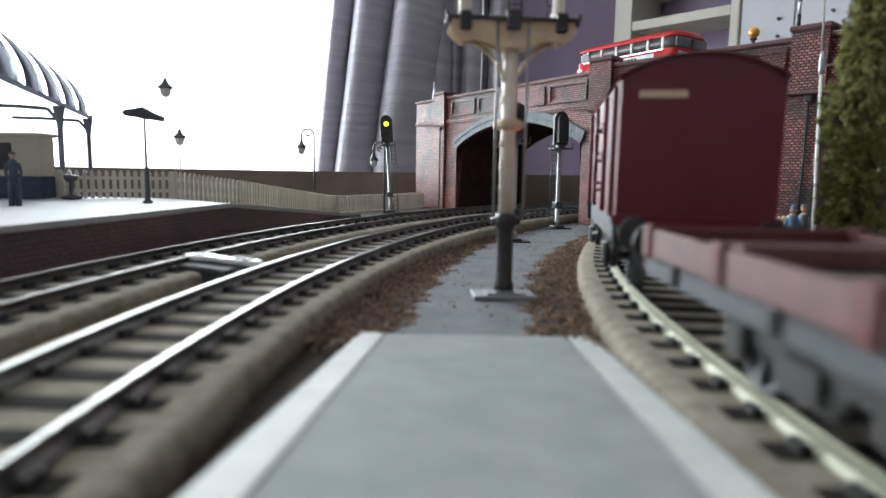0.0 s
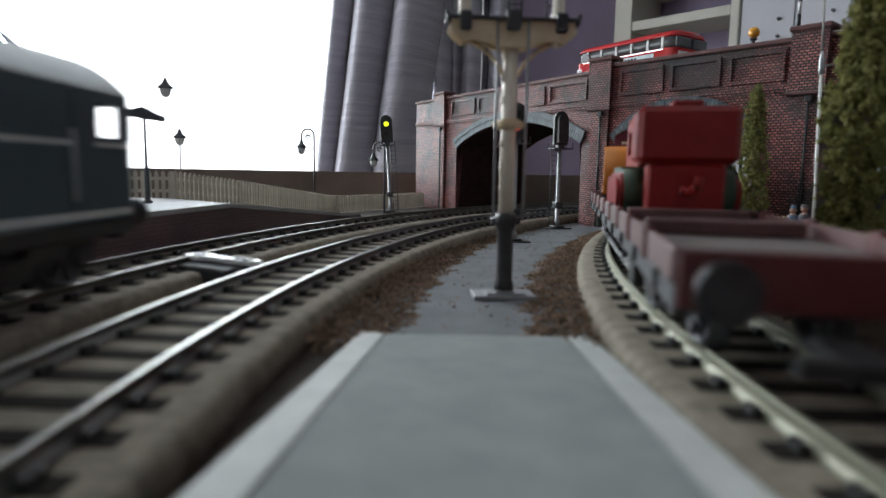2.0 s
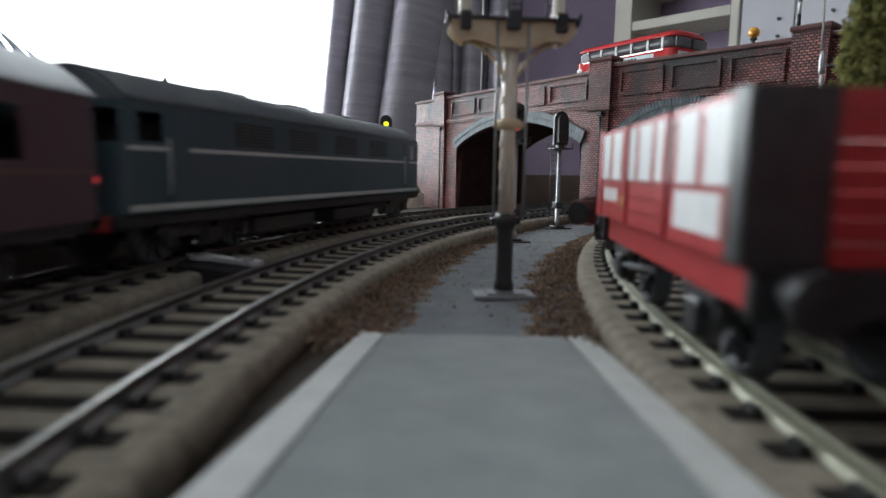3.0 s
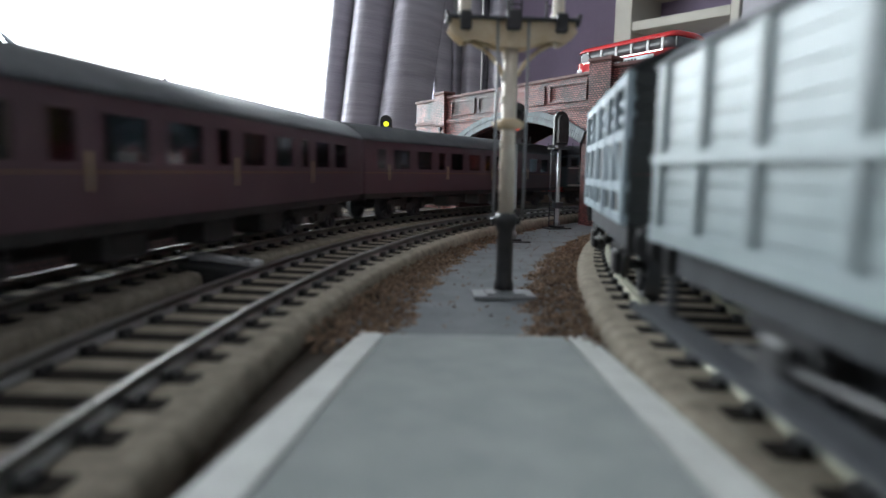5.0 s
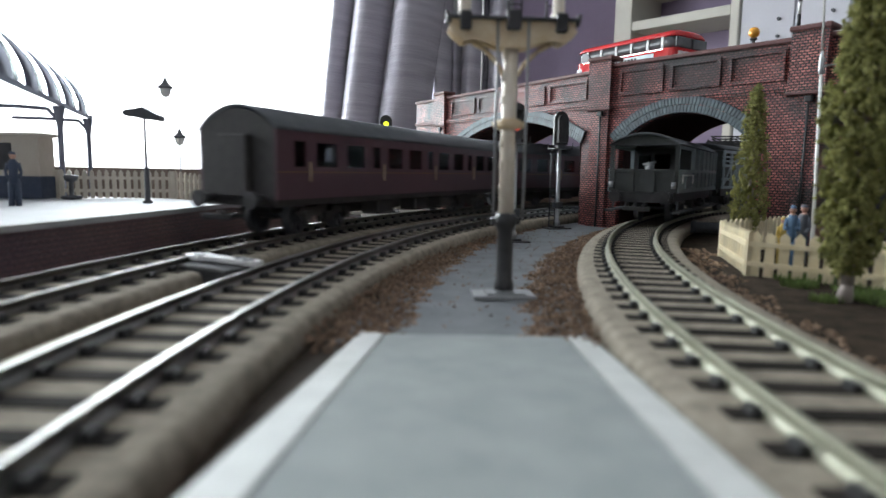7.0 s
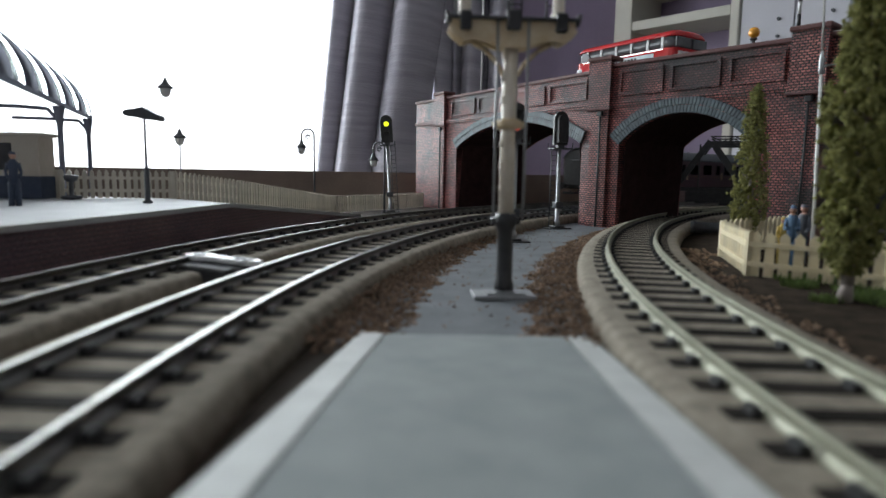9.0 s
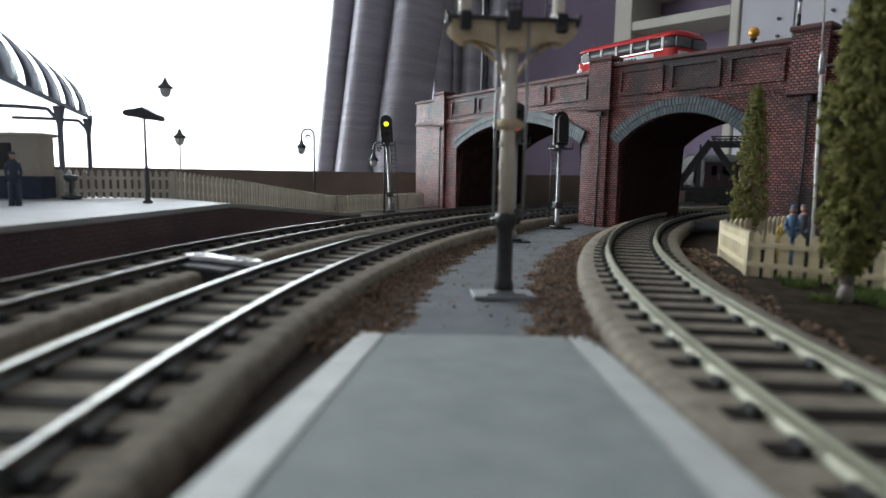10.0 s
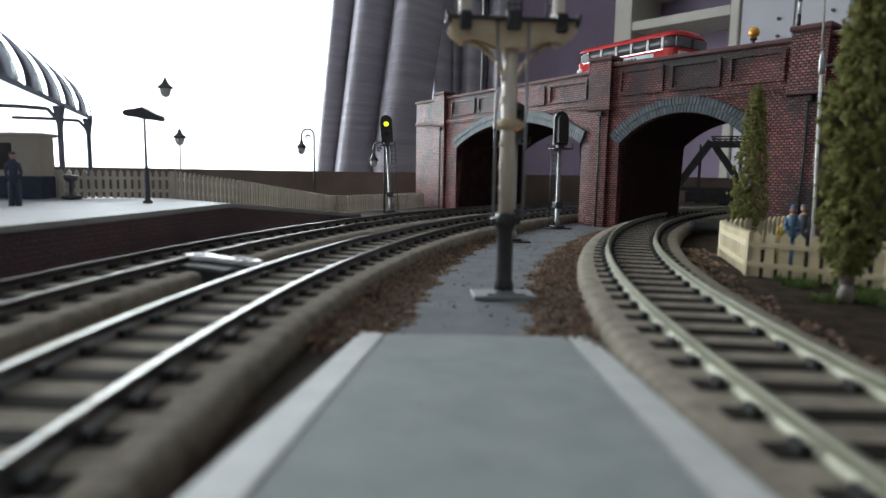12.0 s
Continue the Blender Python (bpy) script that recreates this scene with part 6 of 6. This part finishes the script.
# ---- bus and beacons on the bridge ----
def bus():
    """Single-deck coach; x forward, near side towards -y."""
    a2 = math.atan2(278 - 362, 162 - 92)
    ux, uy = math.cos(a2), math.sin(a2)
    nx, ny = -uy, ux
    o = (92 + ux * 1.0 + nx * 30, 362 + uy * 1.0 + ny * 30)
    b = thing("bus", "red single-deck model bus with cream advert panel on the bridge", "bus", P(o[0], o[1], 80.2, math.degrees(a2) - 7.0))
    h, W = 37.0, 15.5
    bm = bmn()
    def plan(x0, x1, w, r=7.0, n=6):
        q = []
        for cx, cy, s0 in ((x1 - r, w - r, 0), (x0 + r, w - r, 90), (x0 + r, -w + r, 180), (x1 - r, -w + r, 270)):
            for i in range(n + 1):
                t = radians(s0 + 90 * i / n)
                q.append((cx + r * math.cos(t), cy + r * math.sin(t)))
        return q
    prism(bm, plan(-h, h, W, 5.0), 3.2, 20.4, "z", True)
    part("lower_body", bm, M["bus_red"], b)
    bm = bmn()
    prism(bm, plan(-h + 1.2, h - 0.9, W - 0.9, 4.6), 20.4, 26.6, "z", True)
    part("glazing", bm, M["bus_glass"], b, "dark glossy window band")
    for s in (-1, 1):
        for x in (-27, -15.5, -4, 7.5, 19, 29):
            bm = bmn()
            box(bm, x - 0.7, x + 0.7, min(s * (W - 0.95), s * (W - 0.3)), max(s * (W - 0.95), s * (W - 0.3)), 20.3, 26.7)
            part("window_pillar", bm, M["white"] if s < 0 else M["bus_red"], b)
        bm = bmn()
        y = s * W
        box(bm, -9, 24, min(y, y + s * 0.15), max(y, y + s * 0.15), 13.2, 18.6)
        part("advert", bm, M["advert"], b, "pale blue advert panel")
        for i in range(5):
            bm = bmn()
            box(bm, 3.4 - 2.4 * i + (7 if s < 0 else 0), 5.2 - 2.4 * i + (7 if s < 0 else 0), min(y, y + s * 0.25), max(y, y + s * 0.25), 15.4, 17.6)
            part("advert_mark", bm, M["black"], b)
        bm = bmn()
        box(bm, -h + 7, h - 7, min(y, y + s * 0.3), max(y, y + s * 0.3), 19.6, 20.1)
        part("trim", bm, M["chrome"], b)
        for x in (-21, 19):
            bm = bmn()
            tube(bm, (x, s * (W - 3.2), 6.0), (x, s * (W + 0.2), 6.0), 5.9, seg=20)
            wl = part("wheel", bm, M["black"], b)
            bm = bmn()
            tube(bm, (x, s * (W + 0.2), 6.0), (x, s * (W + 0.7), 6.0), 2.8, seg=14)
            part("hub", bm, M["chrome"], wl)
    bm = bmn()
    n = 8
    last = None
    for i in range(n + 1):
        a = math.pi / 2 * i / n
        k = math.cos(a)
        pl = plan(-h + 0.6 + 9 * (1 - k), h - 0.4 - 5 * (1 - k), (W - 0.2) * (0.25 + 0.75 * k), 4.6 * (0.5 + 0.5 * k))
        ring = [bm.verts.new((x, y, 26.5 + 4.8 * math.sin(a))) for x, y in pl]
        if last:
            for j in range(len(ring)):
                bm.faces.new((last[j], last[(j + 1) % len(ring)], ring[(j + 1) % len(ring)], ring[j])).smooth = True
        else:
            bm.faces.new(ring[::-1])
        last = ring
    bm.faces.new(last)
    part("roof", bm, M["bus_red"], b)
    bm = bmn()
    prism(bm, plan(-h - 0.4, -h + 9, W + 0.3, 4.4), 9.0, 16.5, "z", True)
    part("rear_panel", bm, M["white"], b, "white lower rear panel")
    for s in (-1, 1):
        # rounded rear quarter light
        bm = bmn()
        tube(bm, (-h + 8.4, s * (W - 0.95), 22.4), (-h + 8.4, s * (W - 0.1), 22.4), 3.7, seg=20)
        part("quarter_light", bm, M["bus_glass"], b, "round-topped rear quarter window")
        bm = bmn()
        box(bm, h - 1.2, h + 0.25, s * 7.2 - 6.0, s * 7.2 + 6.0, 20.8, 26.2, bevel=0.4)
        part("windscreen", bm, M["bus_glass"], b)
    bm = bmn()
    box(bm, h - 1.0, h + 0.35, -11.5, 11.5, 9.0, 19.0, bevel=0.5)
    part("front_panel", bm, M["white"], b, "white front panel below the windscreens")


def belisha(x, y, z, top, globe=True):
    b = thing("belisha_beacon", "black and white striped crossing beacon on the bridge", "beacon", P(x, y, z), "beacons")
    n = 7
    hh = (top - z) / n
    for i in range(n):
        bm = bmn()
        tube(bm, (0, 0, hh * i + 0.03), (0, 0, hh * (i + 1)), 0.8, seg=10)
        part("band", bm, M["white"] if i % 2 else M["black"], b)
    bm = bmn()
    lathe(bm, [(1.3, top - z), (1.7, top - z + 0.5), (1.3, top - z + 1.2)], 12)
    part("collar", bm, M["black"], b)
    bm = bmn()
    r = 2.5
    lathe(bm, [(r * math.sin(math.pi * i / 10) + 0.02, top - z + 1.1 + r - r * math.cos(math.pi * i / 10)) for i in range(11)], 16)
    part("globe", bm, M["amber"], b, "amber glass globe")


def tall_lamp():
    l = thing("street_lamp", "tall silver lamp post by the bridge", "street lamp", P(143.8, 236, 0) @ Matrix.Rotation(radians(-2.4), 4, "Y"))
    bm = bmn()
    lathe(bm, [(1.5, 1.0), (1.0, 5), (0.65, 20), (0.6, 70)], 14)
    part("post", bm, M["silver"], l)
    bm = bmn()
    lathe(bm, [(0.65, 70), (0.95, 70.6), (0.95, 76), (0.7, 76.8), (0.5, 78.5)], 14)
    part("joint_sleeve", bm, M["steel"], l)
    bm = bmn()
    tube(bm, (0, 0, 78.4), (-0.5, 0, 125), 0.42, seg=10)
    part("upper_post", bm, M["silver"], l)
    bm = bmn()
    tube(bm, (0, 0, 73), (9, -2, 74), 0.35, seg=6)
    part("side_arm", bm, M["steel"], l)


# ---- trees ----
def conifer(x, y, base, crown0, top, width, seed, label, count, taper=0.55, belly=0.0):
    t = thing("conifer_tree", label, "tree", P(x, y, base), "conifers")
    rng = np.random.default_rng(seed)
    bm = bmn()
    c0, h = crown0 - base, top - base
    tube(bm, (0, 0, 0.02), (0.5, 0.2, c0 * 0.6), 2.0, 1.5, 10)
    tube(bm, (0.5, 0.2, c0 * 0.6), (0.2, -0.2, h * 0.55), 1.5, 0.8, 10)
    tube(bm, (0.2, -0.2, h * 0.55), (0, 0, h * 0.95), 0.8, 0.2, 8)
    for i in range(26):
        z = c0 + (h - c0) * (0.05 + 0.85 * i / 26)
        a = i * 2.4
        r = width / 2 * (0.8 - 0.6 * i / 26)
        tube(bm, (0.2, 0, z), (r * math.cos(a), r * math.sin(a), z + 4), 0.35, 0.12, 5)
    part("trunk", bm, M["trunk"], t, "pale bare trunk with thin limbs")
    # upswept tufts over a sparse core, dark gaps between them
    cs, rs = [], []
    tufts = int(width * (h - c0) / 5.2)
    for k in range(tufts):
        u = (k + rng.uniform(0, 1)) / tufts
        prof = min(1.0, min(1.0, (u / 0.14) ** 0.6) * (1 - u) ** taper * 1.12)
        if belly:
            prof = min(1.0, (u / 0.07) ** 0.5) * (0.76 + 0.24 * u / belly if u < belly else 1 - ((u - belly) / (1.02 - belly)) ** 1.6)
        a = k * 2.39996 + rng.uniform(-0.4, 0.4)
        d = width / 2 * prof * rng.uniform(0.62, 0.98)
        size = rng.uniform(0.75, 1.25) * (0.6 + 0.4 * prof) * width / 20.0
        n = max(6, int(count / tufts * size))
        for _ in range(n):
            w = rng.uniform(0, 1)
            out = d + (0.2 + 0.9 * w) * size * rng.uniform(0.4, 1.2)
            sp = rng.normal(0, 1.0 * size, 3) * (1.1 - 0.6 * w)
            cs.append((out * math.cos(a) + sp[0], out * math.sin(a) + sp[1], c0 + (h - c0) * u * 0.97 + w * 3.6 * size - 1.0 + 0.5 * sp[2]))
            rs.append(rng.uniform(0.22, 0.6) * (1.1 - 0.5 * w))
        for _ in range(n // 4):
            q = rng.uniform(0, 0.8)
            cs.append((d * q * math.cos(a + 1), d * q * math.sin(a + 1), c0 + (h - c0) * u * 0.96 + rng.uniform(0, 2)))
            rs.append(rng.uniform(0.5, 0.9))
    v, f = clumps(cs, rs, seed + 1, 1.0)
    raw_part("crown", v, f, M["crown"], t)


def girder_bridge():
    g = thing("girder_bridge", "dark steel truss girder bridge beyond the arch", "bridge", P(214, 560, 0, -24))
    def bar(p, q, r, name):
        bm = bmn()
        p, q = Vector(p), Vector(q)
        d = (q - p).normalized()
        up = Vector((0, 1, 0))
        w = d.cross(up).normalized() * r
        o = up * 1.5
        vs = [bm.verts.new(c + s * w + k * o) for c in (p, q) for s, k in ((-1, -1), (1, -1), (1, 1), (-1, 1))]
        for f in ((0, 1, 2, 3), (4, 5, 6, 7), (0, 1, 5, 4), (1, 2, 6, 5), (2, 3, 7, 6), (3, 0, 4, 7)):
            bm.faces.new([vs[i] for i in f])
        part(name, bm, M["black"], g)
    for y in (0.0, 44.0):
        bar((-6, y, 19), (190, y, 19), 1.6, "bottom_chord")
        bm = bmn()
        box(bm, -5, 189, y - 0.8, y + 0.8, 4.0, 17.2)
        part("deck_girder", bm, M["black"], g)
        bar((24, y, 60), (160, y, 60), 2.0, "top_chord")
        bar((24, y, 66), (160, y, 66), 0.6, "upper_rail")
        bar((-4, y, 19), (24, y, 62), 2.6, "end_post")
        for i in range(5):
            x = 24 + 34 * i
            bar((x - 8, y, 20), (x - 8, y, 59), 0.7, "upright")
            if i < 4:
                bar((x + 4, y, 58), (x + 30, y, 21), 2.6 if i % 2 == 0 else 1.4, "diagonal")
        for i in range(14):
            x = 24 + 9.7 * i
            bar((x, y, 61.5 if i % 2 else 66), (x + 9.7, y, 66 if i % 2 else 61.5), 0.4, "lattice")
    for x in (-6, 92, 184):
        bm = bmn()
        box(bm, x, x + 12, -4, 48, 0.05, 17.3, bevel=0.5)
        part("pier", bm, M["brick_dull"], g)


def point_motor():
    m = thing("point_motor", "white metal point lever plate on a dark housing", "point motor", P(-57.2, 159.2, 0, -28))
    bm = bmn()
    box(bm, -11.5, 10.0, -9.0, 4.0, 0.5, 6.6, bevel=0.5)
    part("housing", bm, M["interior"], m)
    bm = bmn()
    out = [(-13, -2.0), (-11, -3.6), (-6, -3.8), (-3, -2.6), (6, -2.8), (12, -3.2), (13.4, -1.6), (12.6, 0.8), (7, 1.8), (5, 1.0), (-4, 1.6), (-9, 2.8), (-12, 2.0)]
    prism(bm, out, 7.05, 8.2, "z")
    part("lever_plate", bm, M["white"], m)
    for x, y in ((-8.6, -1.0), (9.4, -1.2), (5.2, 0.0)):
        bm = bmn()
        lathe(bm, [(1.5, 8.2), (1.5, 8.5), (0.7, 8.6)], 12, (x, y, 0))
        part("rivet", bm, M["slate"], m)


def drain_pipe_section():
    p = thing("pipe_section", "dark grey pipe length lying beside the track", "pipe", P(141, 318, 1.3, -20))
    bm = bmn()
    lathe(bm, [(2.6, -11), (3.3, -11), (3.3, -8.6), (2.9, -8.3), (2.9, 8.3), (3.3, 8.6), (3.3, 11), (2.6, 11)], 16)
    bmesh.ops.rotate(bm, verts=bm.verts, cent=(0, 0, 0), matrix=Matrix.Rotation(radians(90), 3, "Y"))
    bmesh.ops.translate(bm, verts=bm.verts, vec=(0, 0, 3.3))
    part("pipe", bm, M["dark_grey"], p)


def things_around():
    far_platform()
    picket_fence([(-165, 262, 17), (-124, 281, 17), (-106, 318, 12.4), (-78, 438, 0.1), (-18, 536, 0.1)], 12.6, 2.7, 1.7, M["fence_far"], "stone-coloured picket fence stepping down the platform end")
    canopy()
    station_building()
    figure("dark blue painted standing model figure on the platform", P(-148, 211, 17, -60), 18.6, M["navy"])
    twin_lamp(-116.5, 240.5, 17)
    post_lamp(-150, 350, 0, 43.6, 0.45, 0.95)
    post_lamp(-157, 350, 0, 70.2, 0.22, 1.1)
    swan_lamp(-93, 440, 0, 59.5)
    swan_lamp(-44, 452, 0, 51.5, 8.0)
    colour_signal(-39.4, 455, 8, 51.5, 20.0, "yellow", "two-aspect colour light signal showing yellow, ladder behind", ladder_x=4.0, w=8.8, lean=-3.4)
    colour_signal(64.0, 344, 200, 46.8, 18.6, "", "dark colour light signal on grey post with ladder", ladder_x=3.6, w=8.6)
    colour_signal(31.5, 274, 8, 46.0, 16.0, "red", "colour light signal half hidden behind the bracket signal", ladder_x=-3.4, w=6.6)
    junction_signal()
    bus()
    belisha(145.6, 300.2, 79.3, 95.6)
    belisha(164, 296, 79.3, 118)
    tall_lamp()
    conifer(99.8, 149, 1.0, 8.0, 89, 16.2, 21, "tall shaggy green model conifer on a pale trunk", 15000, belly=0.5)
    conifer(124.6, 250, 1.0, 9, 69, 15.0, 22, "slim green model conifer before the brick bridge", 5200, 0.5)
    picket_fence([(107.0, 233, 0.9), (95.2, 188.5, 0.9), (120.9, 163.8, 0.9), (152, 134, 0.9)], 14.0, 3.9, 2.7, M["cream"], "cream picket fence round the garden corner", -1.0)
    picket_fence([(107.4, 234, 0.9), (152, 268, 0.9)], 14.0, 3.9, 2.7, M["cream"], "cream picket fence along the garden's back")
    figure("blue-coated painted model figure behind the garden fence", P(119.5, 208.8, 1.2, -120), 20.8, M["blue_coat"], 0.8, 0.72)
    figure("grey-suited painted model figure behind the garden fence", P(126.4, 214, 1.2, -150), 20.9, M["grey_suit"])
    figure("yellow-shirted painted model figure behind the garden fence", P(119.4, 214, 1.2, -90), 16.4, M["yellow_shirt"])
    girder_bridge()
    point_motor()
    drain_pipe_section()

room()
curtain([(-253, -210, 14, 0.10), (-217, -138, 0, 0.128), (-143, -50, -8, 0.13)], 1192, 3, "pale mauve-grey pleated curtain hanging beside the bright window")
curtain([(-72, -32, 50, 0.04), (-34, 8, 22, 0.012), (8, 31, 46, 0.0), (30, 73, 24, 0.0), (72, 84, 46, 0.0), (82, 127, 24, 0.0)], 1196, 4, "shaded mauve-grey pleated curtain gathered against the wall")
curtain_cord()
shelf_unit()
tall_cabinet()
baseboard()
grey_strip()
track("near_left", "near curved railway track on tan foam underlay", M["rail"], -1290, 900)
track("far_left", "platform railway track on tan foam underlay", M["rail_dark"], -1290, 2120)
track("right", "curved railway track with weathered rails on foam underlay", M["rail_painted"], -800, 2000)
gravel_bank("gravel_left", left_bank, 11, 5200, "loose brown ballast between track and strip")
gravel_bank("gravel_right", right_bank, 12, 5600, "loose brown ballast beside the curved track")
loose_stones()
garden()
near_platform()
bridges()
things_around()
trains()
motions()
